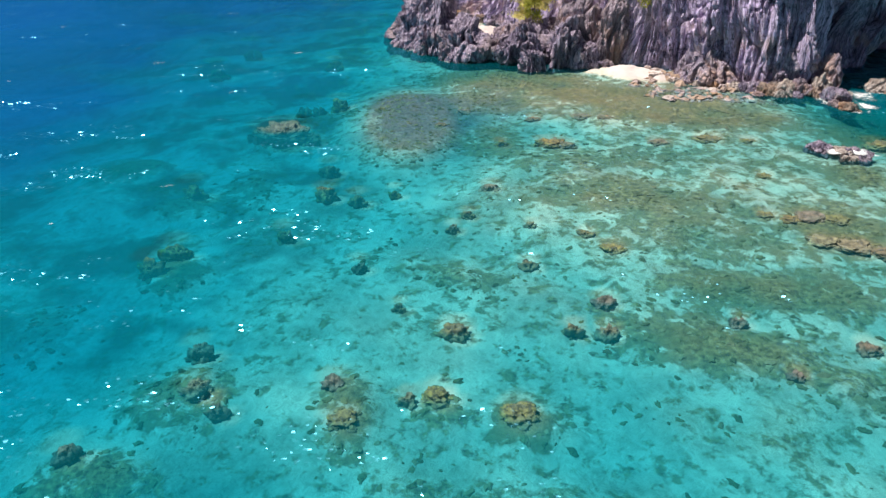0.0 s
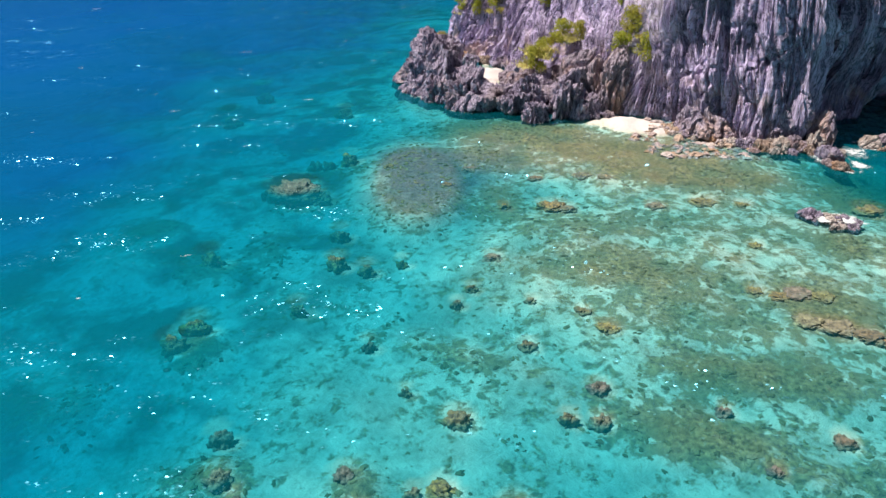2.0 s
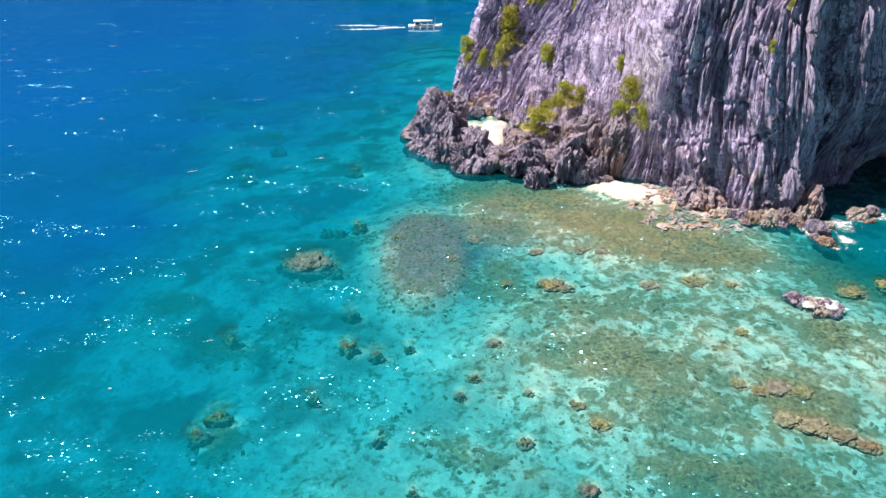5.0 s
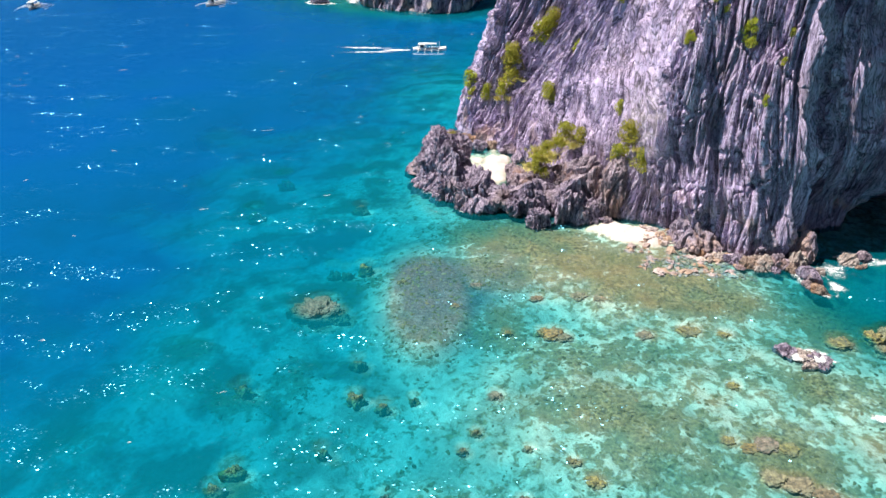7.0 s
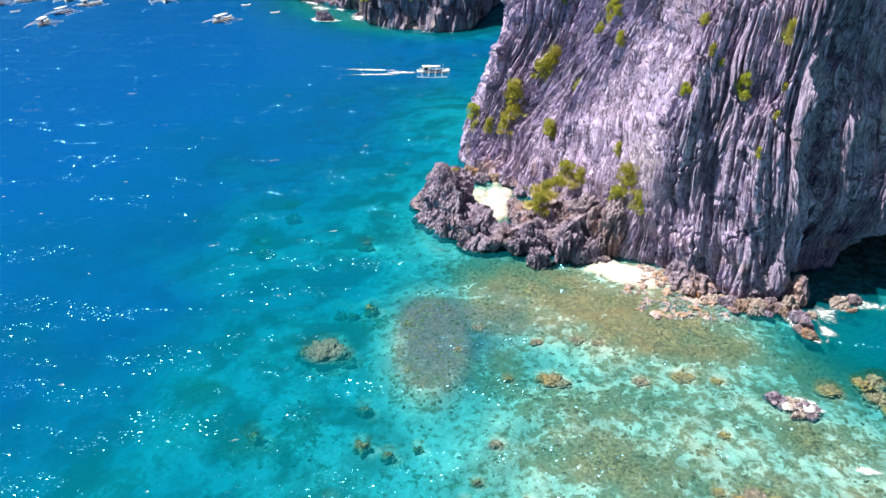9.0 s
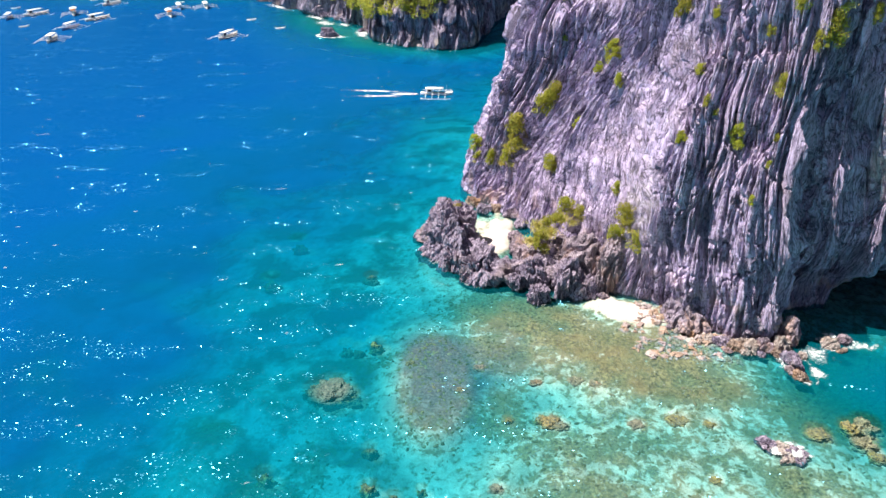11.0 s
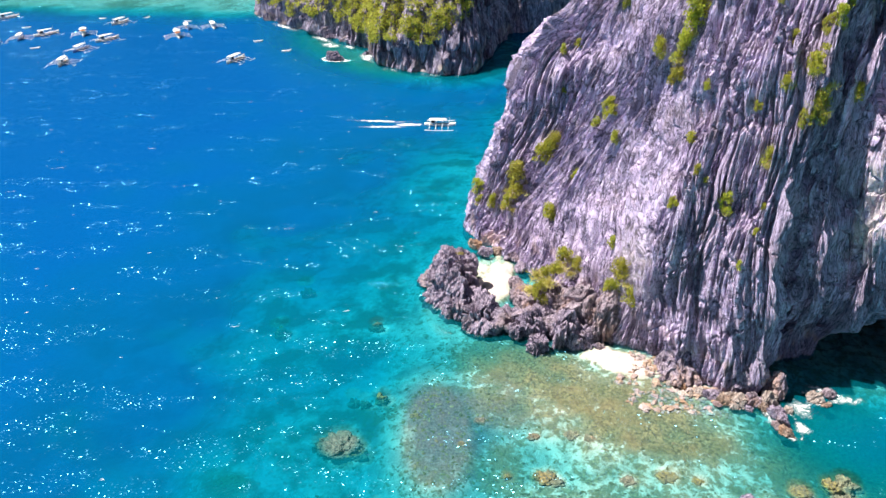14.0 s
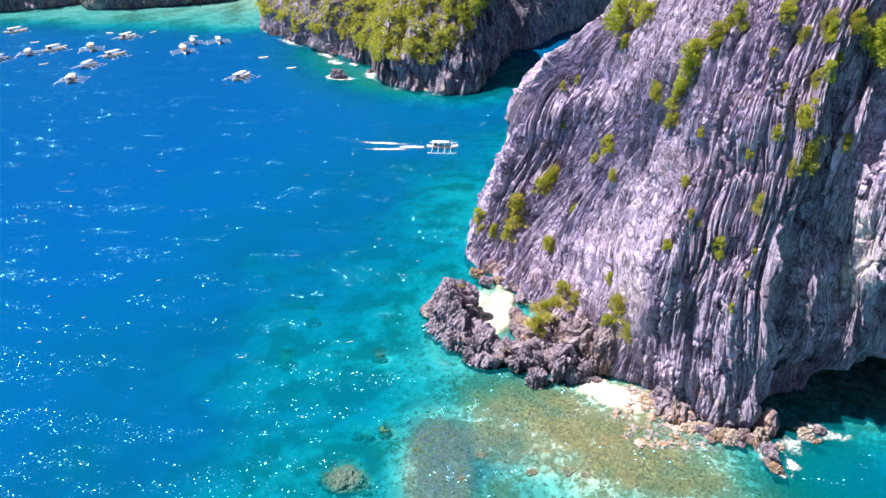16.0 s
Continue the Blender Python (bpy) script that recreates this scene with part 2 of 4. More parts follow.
def water_material():
    """Clear sea: what lies below is filtered by the depth, and the water's own blue grows with it."""
    k = Mat("sea_water")
    d = k.attr("depth")
    rgb = k.n.new("ShaderNodeCombineColor")
    for s, a in zip(rgb.inputs, (0.52, 0.099, 0.044)):
        k.put(k.math("POWER", math.e, k.math("MULTIPLY", d, -a)), s)
    below = k.n.new("ShaderNodeBsdfTransparent")
    k.l.new(rgb.outputs[0], below.inputs[0])
    body = k.n.new("ShaderNodeBsdfDiffuse")
    k.put(k.ramp(k.math("DIVIDE", d, 36.0), (0.0, (0.0, 0.23, 0.275)), (0.135, (0.0, 0.235, 0.315)), (0.305, (0.0, 0.118, 0.30)), (0.61, (0.0, 0.088, 0.29)), (1.0, (0.0, 0.062, 0.245))), body.inputs[0])
    mixed = k.n.new("ShaderNodeMixShader")
    k.put(k.math("SUBTRACT", 1.0, k.math("POWER", math.e, k.math("MULTIPLY", d, -0.066))), mixed.inputs[0])
    k.l.new(below.outputs[0], mixed.inputs[1])
    k.l.new(body.outputs[0], mixed.inputs[2])
    # wavelets: a tilt of its own for each small facet, on top of the longer chop
    groups = k.ramp(k.noise(0.05, 5, 0.68, (0.55, 1.9, 1)), (0.46, 0.15), (0.60, 1.12))
    tilt = k.n.new("ShaderNodeVectorMath")
    tilt.operation = "ADD"
    for i, (node, scale, amount) in enumerate((("ShaderNodeTexNoise", 0.26, 1.25), ("ShaderNodeTexVoronoi", 3.4, 1.02))):
        tex = k.n.new(node)
        tex.inputs["Scale"].default_value = scale
        k.l.new(k.scaled((0.9, 1.5, 1)), tex.inputs["Vector"])
        centred = k.n.new("ShaderNodeVectorMath")
        centred.operation = "MULTIPLY_ADD"
        k.l.new(tex.outputs["Color"], centred.inputs[0])
        centred.inputs[1].default_value = (amount, amount, 0)
        centred.inputs[2].default_value = (-amount / 2, -amount / 2, 0.5)
        k.l.new(centred.outputs[0], tilt.inputs[i])
    calm = k.n.new("ShaderNodeVectorMath")
    calm.operation = "MULTIPLY"
    strength = k.n.new("ShaderNodeCombineXYZ")
    k.l.new(groups, strength.inputs[0])
    k.l.new(groups, strength.inputs[1])
    strength.inputs[2].default_value = 1.0
    k.l.new(tilt.outputs[0], calm.inputs[0])
    k.l.new(strength.outputs[0], calm.inputs[1])
    unit = k.n.new("ShaderNodeVectorMath")
    unit.operation = "NORMALIZE"
    k.l.new(calm.outputs[0], unit.inputs[0])
    gloss = k.n.new("ShaderNodeBsdfGlossy")
    gloss.inputs["Roughness"].default_value = 0.17
    gloss.inputs["Color"].default_value = (0.2, 0.68, 1.0, 1)
    k.l.new(unit.outputs[0], gloss.inputs["Normal"])
    k.l.new(k.bump(k.noise(0.5, 5, 0.65, (0.6, 1.6, 1)), 0.5, 0.8), body.inputs["Normal"])
    fres = k.n.new("ShaderNodeFresnel")
    fres.inputs["IOR"].default_value = 1.33
    top = k.n.new("ShaderNodeMixShader")
    k.put(k.math("MULTIPLY", fres.outputs[0], 0.8), top.inputs[0])
    k.l.new(mixed.outputs[0], top.inputs[1])
    k.l.new(gloss.outputs[0], top.inputs[2])
    k.l.new(top.outputs[0], k.out.inputs["Surface"])
    return k.m


M_BED, M_WATER = bed_material(), water_material()

# ---- sea bed and sea ----
EDGE_Y = (-200, 0, 30, 60, 90, 120, 160, 195, 235, 290, 340, 420)
EDGE_X = (-38, -40, -42, -45, -46, -45, -39, -30, -18, -2, 20, 90)
# reef patches: x, y, half width, half length, turn, cover
INNER_PATCHES = (
    (-11.0, 112.0, 7, 18, 6, 0.85), (-3.0, 123.0, 14, 7, 0, 0.75), (2.0, 106.0, 7, 7, 0, 0.7), (39.0, 116.0, 15, 5, -8, 1.0), (30.0, 126.0, 17, 6, -15, 0.8),
    (24.7, 51.5, 9.5, 4.5, -14, 1.0), (22.0, 83.0, 14, 6, -8, 0.62), (28.8, 61.3, 6.5, 3.8, -10, 0.8), (38.1, 60.8, 5.5, 4, 0, 0.75),
    (45.3, 75.2, 6, 6, 0, 0.85), (-1.0, 63.9, 6.5, 2.6, -18, 0.7), (5.0, 140.0, 17, 9, -12, 0.9), (54.0, 92.0, 3.5, 4, 0, 0.7), (28.8, 72.1, 12, 6, 0, 0.35), (41.2, 45.3, 9, 6, 0, 0.6), (22.0, 97.0, 16, 5, 0, 0.42),
)
OUTER_PATCHES = (
    (-33, 65, 3.6, 4, -20, 1.1), (-24, 44, 5, 4.5, 0, 0.8), (-27, 34, 5, 3.5, 0, 1.1), (-9, 42, 2.6, 5.5, 10, 0.7), (6, 41, 3.3, 3, 0, 0.9),
    (-1, 42.5, 3, 2, 0, 0.7), (-52, 98, 4.5, 3, 0, 0.9), (-40, 83, 4, 3, 0, 0.9), (-32, 89, 5, 8, 0, 0.55), (-57, 99, 8, 5, 0, 0.7),
    (-50, 136, 9, 4, 0, 0.7), (-60, 75, 8, 7, 0, 0.6), (-44, 54, 6, 5, 0, 0.7), (-30, 108, 7, 5, 0, 0.7), (-25, 121, 6, 4, 0, 0.6), (6, 33, 12, 3, 0, 0.5),
)
CHANNEL_PATCHES = (
    (84, 112, 22, 10, -10, 1.1), (64, 108, 7, 6, 0, 0.7), (60, 90, 6, 5, 0, 0.5), (78, 128, 14, 8, 0, 1.0), (-128, 462, 28, 75, 38, 1.0), (-70, 410, 45, 16, -12, 1.0),
)


# broad coral heads that rise near the surface: x, y, radius, depth of the top
BOMMIES = (
    (-31.6, 109.0, 4.3, 0.9), (-35.2, 109.4, 2.2, 2.0), (-27.8, 107.8, 2.4, 2.2), (13.6, 103.0, 2.2, 0.5), (15.6, 102.2, 1.5, 0.6), (11.7, 103.6, 1.4, 0.6),
    (43.0, 77.8, 2.0, 0.4), (40.5, 77.0, 1.4, 0.5), (46.0, 77.0, 1.5, 0.5), (42.0, 71.5, 1.8, 0.3), (45.0, 70.5, 2.1, 0.25), (48.0, 69.0, 1.8, 0.3), (50.5, 67.5, 1.5, 0.4), (70.5, 106.0, 2.0, 0.3), (71.5, 102.0, 2.4, 0.3), (72.5, 98.5, 1.8, 0.5),
)
# coral heads: x, y, radius
NEAR_CORALS = (
    (-0.1, 53.0, 1.6), (14.9, 58.5, 1.3), (11.3, 53.6, 1.1), (14.5, 53.4, 1.2), (0.6, 77.7, 1.0), (-1.2, 74.0, 0.9), (8.4, 74.9, 0.9), (14.8, 72.8, 1.1),
    (-19.1, 84.4, 1.6), (-14.5, 82.7, 1.3), (-9.7, 84.7, 1.0), (-20.5, 93.5, 1.5), (27.3, 55.6, 0.9), (37.7, 51.7, 1.2), (-1.1, 118.5, 1.4), (5.2, 102.8, 1.1),
    (38.1, 105.6, 2.2), (30.0, 103.5, 1.7), (37.8, 78.3, 1.3), (7.6, 65.6, 1.1), (-21.9, 72.8, 1.3), (11.0, 114.4, 1.4), (17.5, 69.4, 1.5), (3.5, 86.0, 1.4), (29.8, 47.5, 0.9), (23.3, 114.4, 1.6), (19.4, 115.5, 1.8), (41.8, 90.7, 1.3),
)
FAR_CORALS = (
    (-24.1, 49.7, 1.3), (-10.3, 45.1, 1.2), (-3.7, 43.3, 0.9), (-1.1, 43.8, 1.4), (5.5, 42.0, 1.6), (-8.7, 40.8, 1.5), (-6.0, 56.9, 0.7), (-29.5, 36.5, 1.3), (-19.5, 41.6, 1.0), (-22.2, 44.2, 1.5),
    (-31.9, 124.6, 1.6), (-25.0, 125.1, 2.0), (-28.8, 123.6, 1.4), (-56.8, 172.5, 2.2), (-58.2, 151.4, 2.3), (-31.5, 153.8, 1.9), (-16.3, 118.7, 1.2), (-4.8, 110.9, 1.1),
    (44.2, 104.6, 1.4), (-38.7, 85.9, 1.8), (-11.4, 65.2, 1.0), (-34.0, 68.5, 1.8), (-35.5, 64.9, 1.6), (63.8, 103.7, 2.4), (73.9, 107.1, 2.6),
)


def ellipse(x, y, cx, cy, rx, ry, turn):
    a = radians(turn)
    u, v = (x - cx) * math.cos(a) + (y - cy) * math.sin(a), -(x - cx) * math.sin(a) + (y - cy) * math.cos(a)
    return np.sqrt((u / rx) ** 2 + (v / ry) ** 2)


def coral_top(x):
    """How deep under the sea the tops of the coral heads lie: deeper towards the drop-off."""
    return float(np.interp(x, (-60, -40, -22, 0, 20, 60), (2.0, 1.2, 0.7, 0.45, 0.3, 0.3)))


def mound(r):
    """How high a coral head of radius r stands over the bed."""
    return 0.9 * r + 0.3


def reef_cover(x, y):
    total = 0.0 * x
    for cx, cy, rx, ry, turn, amount in INNER_PATCHES + OUTER_PATCHES + CHANNEL_PATCHES:
        total = total + amount * np.exp(-ellipse(x, y, cx, cy, rx, ry, turn) ** 4)
    return total


def bed_height(x, y):
    x, y = np.asarray(x, float), np.asarray(y, float)
    s = x - np.interp(y, EDGE_Y, EDGE_X) + 9 * pn(x / 40, y / 40, 0, 3) + 3 * pn(x / 12, y / 12, 0, 4)
    depth = np.interp(s, (-290, -150, -90, -55, -30, -10, 5, 25, 45, 65, 90), (40, 28, 19, 13, 9.2, 7.0, 5.6, 4.0, 2.3, 1.15, 0.95))
    depth = depth * (1 + 0.30 * pn(x / 20, y / 20, 0, 5))
    depth = depth + 0.9 * smooth(80, 45, y) * smooth(-5, 15, x)
    # channel off the cave, shallows by the beach
    depth = depth + 7.5 * np.exp(-ellipse(x, y, 90, 117, 31, 19, -12) ** 2 * 1.2)
    depth = depth * (1 - 0.72 * np.exp(-ellipse(x, y, 26, 126, 36, 17, -10) ** 4))
    # the far bay shelves up to its beach
    shelf = np.interp(y + 0.10 * x + 14 * pn(x / 50, y / 50, 0, 6), (480, 535, 562, 680), (30, 9, 2.2, 0.8))
    depth = np.where(x < -120, np.minimum(depth, shelf), depth)
    fringe = 4.0 + 0.32 * np.maximum(ellipse(x, y, -75, 500, 62, 112, 32) - 1, 0) * 75
    depth = np.minimum(depth, np.where(y > 330, fringe, 99))
    depth = 0.66 * depth
    h = -depth + 0.22 * fbm(x / 5, y / 5, 0, 3, 8)
    h = np.minimum(h + 0.35 * np.clip(reef_cover(x, y), 0, 1.2) * np.where(x > 57, 0.4, 1.0) * np.minimum(depth, 2.5), np.maximum(h, -0.45))
    h = np.maximum(h, -0.62 - 2.5 * np.maximum(ellipse(x, y, -10.5, 113, 8.5, 18, 6) - 0.8, 0) + 0.15 * fbm(x / 2, y / 2, 0, 2, 9))
    h = np.minimum(h, -0.24 + 0.06 * pn(x / 3, y / 3, 0, 10))
    h = np.maximum(h, -1.7 - 3.5 * np.maximum(ellipse(x, y, -7, 165, 12, 19, 6) - 1, 0) + 0.3 * fbm(x / 4, y / 4, 0, 3, 11))
    # beaches
    ragged = 0.55 * fbm(x / 3.5, y / 3.5, 0, 3, 19)
    h = np.maximum(h, 1.1 + ragged - 2.9 * ellipse(x, y, 33.0, 141.2, 14.0, 7.8, -18) ** 2)
    h = np.maximum(h, 0.05 + 0.9 * ragged - 1.3 * ellipse(x, y, 50, 131.5, 15, 4.5, -17) ** 2)
    h = np.maximum(h, 0.1 + ragged - 1.5 * ellipse(x, y, -2, 176, 9, 17, 0) ** 4)
    h = np.maximum(h, 1.2 + 1.3 * ragged - 2.2 * ellipse(x, y, 2.2, 179.0, 5.0, 15.5, 0) ** 2)
    return h


def spaced(fine_a, fine_b, step, far_a, far_b, growth=1.05):
    mid = np.arange(fine_a, fine_b, step)
    up, down, s = [], [], step
    p = fine_b
    while p < far_b:
        up.append(p); s *= growth; p += s
    s, p = step, fine_a
    while p > far_a:
        s *= growth; p -= s; down.append(p)
    return np.array(down[::-1] + list(mid) + up + [far_b])


gx, gy = spaced(-90, 100, 0.7, -4000, 4000), spaced(20, 225, 0.7, -3000, 4500)
GX, GY = np.meshgrid(gx, gy)
H = bed_height(GX, GY)
cover = reef_cover(GX, GY) + 0.36 * smooth(-12, 18, GX + 4 * pn(GX / 15, GY / 15, 0, 9)) * smooth(48, 62, GY)
cover = cover + np.where(GY > 480, 0.9 * smooth(-0.1, 0.5, fbm(GX / 38, GY / 38, 0, 3, 23)), 0)
cover = cover + 0.34 * np.exp(-ellipse(GX, GY, 28, 127, 34, 13, -14) ** 4)      # weed on the shallows off the beach
cover = np.clip(cover - 2.5 * smooth(-0.15, 0.3, H), -1, 1.2)
flecks = np.maximum(0.9 * smooth(-6, -2, H), np.clip(cover, 0, 1)) * smooth(0.25, -0.25, H)
tx, ty = GX + 5 * pn(GX / 9, GY / 9, 0, 51) + 2.5 * pn(GX / 3.5, GY / 3.5, 0, 53), GY + 6 * pn(GX / 9, GY / 9, 0, 52)
turf = np.clip(np.exp(-ellipse(tx, ty, -10.5, 113.5, 9.0, 18.5, 6) ** 3) + 0.55 * np.exp(-ellipse(tx, ty, 3, 120, 11, 10, -10) ** 3), 0, 1)      # violet-grey turf
bed = tagged(sheet("ground", np.stack([GX, GY, H], -1), M_BED, attrs=(("cover", cover), ("flecks", flecks), ("turf", turf), ("deep", 0.3 + 0.7 * smooth(-1.9, -3.1, H)))), "pale sand and brown reef flat under clear shallow sea", "sea bed", kind="structure")
wx, wy = spaced(-60, 80, 0.7, -4000, 4000), spaced(25, 160, 0.7, -3000, 4500)
WX, WY = np.meshgrid(wx, wy)
MURK = 1.5            # how much each metre of this sea tints, against clear water
depth = np.clip(-bed_height(WX, WY), 0, 30)
for x, y, r in NEAR_CORALS + FAR_CORALS:          # less water over the coral heads
    d2 = ((WX - x) ** 2 + (WY - y) ** 2) / (1.3 * r) ** 2
    top = max(coral_top(x), -float(bed_height(x, y)) - mound(r))
    depth = np.where(d2 < 1, np.minimum(depth, top + (depth - top) * d2 ** 3), depth)

for x, y, r, top in BOMMIES:
    top = 0.66 * top
    d2 = ((WX - x) ** 2 + (WY - y) ** 2) / (1.3 * r) ** 2
    depth = np.where(d2 < 1, np.minimum(depth, top + (depth - top) * d2 ** 3), depth)
water = tagged(sheet("water", np.stack([WX, WY, 0 * WX], -1), M_WATER, attrs=(("depth", MURK * depth),)), "clear turquoise sea turning deep blue, rippled and sparkling", "sea", kind="structure")

# ---- the great cliff ----
LEVELS = (-8, 0, 8, 20, 40, 60, 80, 105, 135)
CLIFF = (
    # foot to summit, column by column, from the seaward ridge round to the back
    ((-12, 215), (-12, 214), (-11, 213), (-6, 213), (0.5, 213), (8, 216), (31, 221), (46, 226), (60, 237)),
    ((-1, 196), (-1, 195), (2, 196), (8, 200), (19, 202), (25, 203), (34, 206), (48, 215), (63, 228)),
    ((10, 183), (10, 182), (12, 183), (15, 187), (25, 190), (33, 186), (38, 190), (50, 199), (66, 214)),
    ((28, 153), (28, 153), (30, 152), (32, 156), (34, 167), (38, 170), (43, 170), (55, 183), (72, 200)),
    ((41, 145), (41, 144), (40, 143), (38, 144), (39.5, 146), (44, 154), (48, 160), (60, 173), (78, 190)),
    ((50, 136), (50, 135), (49, 134), (48.5, 137.5), (51, 141), (54, 146), (57, 151), (68, 163), (84, 180)),
    ((62, 131), (62, 130), (62.5, 130), (62.5, 131.5), (61, 136), (64, 141.5), (67, 146), (76, 156), (92, 172)),
    ((67, 141), (67, 141), (67, 142.5), (67, 144), (65.5, 143.5), (69, 146.5), (72, 149), (82, 157), (97, 170)),
    ((72, 144), (72, 144), (72.6, 143.5), (73, 138.6), (71, 138.4), (73, 143.5), (76, 147), (86, 155), (100, 168)),
    ((78, 146), (78, 146), (78.5, 145.5), (78.5, 139.5), (77.5, 141), (78.5, 146), (80.5, 147.5), (90, 154), (103, 167)),
    ((83, 148), (83, 148), (83.5, 144.5), (83.5, 137.6), (82, 136.8), (82.5, 141), (85, 144.5), (95, 151.5), (106, 166)),
    ((89, 160), (89, 160), (90, 153), (92, 139.5), (91, 139), (91, 143), (93, 146), (100, 152.5), (110, 166)),
    ((108, 164), (108, 164), (107, 158), (104, 140), (101, 138), (101, 143), (103, 147), (108, 154), (117, 167)),
    ((135, 142), (135, 142), (134, 142), (132, 143), (130, 146), (129, 150), (128, 154), (128, 160), (128, 172)),
    ((190, 190), (190, 190), (188, 190), (186, 190), (184, 192), (180, 194), (176, 196), (168, 198), (150, 200)),
    ((170, 300), (170, 300), (169, 300), (167, 298), (164, 295), (160, 290), (156, 285), (148, 275), (130, 255)),
    ((70, 310), (70, 310), (70, 309), (70, 306), (70, 302), (70, 296), (72, 290), (76, 280), (84, 262)),
    ((4, 256), (4, 256), (5, 256), (8, 255), (13, 254), (24, 253), (42, 251), (54, 249), (66, 247)),
)


def cells(u, v, seed):
    """Irregular cells over u, v: a tilted level for each, and the distance to its border."""
    iu, iv = np.floor(u).astype(int), np.floor(v).astype(int)
    best, second, level, other = np.full(u.shape, 9.0), np.full(u.shape, 9.0), np.zeros(u.shape), np.zeros(u.shape)
    for du in (-1, 0, 1):
        for dv in (-1, 0, 1):
            g = _grad[_perm[_perm[(iu + du + seed * 31) & 255] + ((iv + dv + seed * 7) & 255)]]
            ou, ov = u - (iu + du + 0.5 + 0.45 * g[..., 0]), v - (iv + dv + 0.5 + 0.45 * g[..., 1])
            d = ou * ou + ov * ov
            own = g[..., 2] + 2.0 * ou * np.sin(40 * g[..., 0]) + 1.0 * ov * np.sin(50 * g[..., 1])
            closer = d < best
            other = np.where(closer, level, np.where(d < second, own, other))
            second = np.where(closer, best, np.minimum(second, d))
            level, best = np.where(closer, own, level), np.minimum(best, d)
    near = np.sqrt(second) - np.sqrt(best)
    keep = 0.5 + 0.5 * smooth(0, 0.16, near)
    return keep * level + (1 - keep) * other, near


def cliff_points():
    P = np.array(CLIFF, float)
    n = len(P)
    counts = [190, 140, 230, 120, 100, 100, 60, 50, 50, 50, 60, 60, 60, 16, 16, 16, 16, 40]
    u = np.concatenate([i + np.arange(c) / c for i, c in enumerate(counts)])
    zs = np.concatenate([np.arange(-8, 0, 1.0), np.arange(0, 100, 0.28), np.arange(100, 135.1, 1.0)])
    lv = np.interp(zs, LEVELS, np.arange(len(LEVELS)))
    A = spline(P, u, True)                         # columns, levels, xy
    B = spline(A.transpose(1, 0, 2), lv)           # heights, columns, xy
    Z = np.repeat(zs[:, None], len(u), 1)
    S = np.concatenate([B, Z[..., None]], -1)
    # rough relief goes along the face's normal
    du = np.roll(S, -1, 1) - np.roll(S, 1, 1)
    dz = np.gradient(S, axis=0)
    N = np.cross(du, dz)
    N /= np.linalg.norm(N, axis=-1, keepdims=True) + 1e-9
    x, y, z = S[..., 0], S[..., 1], S[..., 2]
    run = np.linalg.norm(du, axis=-1).mean(0) / 2
    a = np.cumsum(run)[None, :] + 0 * z
    a = a + 0.8 * pn(x / 14, y / 14, z / 16, 11) + 0.12 * pn(x / 3.5, y / 3.5, z / 9, 12) + 0.06 * z
    big = 2.4 * fbm(x / 17, y / 17, z / 24, 2, 13)
    step = 1.0 * pn(a / 4.5, z / 11, 0, 14)
    # broken facets, taller than wide, each with its own set-back and lean
    facet, joint = 0.0, 0.0
    for width, tall, amount, groove, seed in ((6.5, 22.0, 1.5, 0.6, 61), (2.6, 15.0, 0.7, 0.5, 62), (0.95, 9.0, 0.22, 0.2, 63)):
        level, near = cells(a / width, z / tall, seed)
        facet = facet + amount * level
        joint = joint + 1.3 * groove * (1 - smooth(0.0, 0.09, near))
    # long narrow gutters worn by rain
    gutter = 0.0
    for width, tall, amount, seed in ((2.1, 22.0, 1.7, 15), (1.0, 11.0, 1.15, 16), (0.55, 6.5, 0.55, 17)):
        gutter = gutter - amount * (1 - np.clip(np.abs(pn(a / width, z / tall, 0, seed)) / 0.42, 0, 1))
    amp = 0.75 + 0.25 * smooth(-0.5, 0.3, pn(x / 15, y / 15, z / 18, 18))
    crack = 1 - smooth(0.0, 0.07, np.abs(pn(x / 9, y / 9, z / 15, 24) + 0.15 * pn(x / 2, y / 2, z / 2, 25)))
    ledge = 1.3 * ridged(x / 11, y / 11, z / 24, 27)
    seaward = (smooth(0.7, 1.5, u) * (1 - smooth(3.3, 4.1, u)))[None, :]      # the seaward face is the most fluted
    carved = step + facet * (1 - 0.5 * seaward) - joint * (1 - 0.5 * seaward) + gutter * amp
    D = (big + ledge) * (1 - 0.4 * seaward) - crack * (1 - 0.8 * seaward) + carved + 0.10 * fbm(x / 0.9, y / 0.9, z / 1.4, 2, 28)
    D = D * (0.15 + 0.85 * smooth(-3, 7, z)) * 0.9 - 0.4
    rise = np.concatenate([np.zeros((1, S.shape[1])), np.cumsum(np.linalg.norm(np.diff(S, axis=0), axis=-1), 0)])
    S = S + N * D[..., None]
    # pale colour: sunlight painted on the shaded side's rib; a patch low on the seaward corner
    wob = 1.2 * pn(x / 3, y / 3, z / 5, 29)
    pale = np.exp(-(((x - 80 + wob) / 2.2) ** 2 + ((z - 44) / 13) ** 2) ** 2) * (y < 160) + np.exp(-(((x - 35 + wob) / 3.5) ** 2 + ((z - 19) / 12) ** 2) ** 2) * 0.4 * (y < 175)
    return S, a + 0.85 * carved, rise, pale


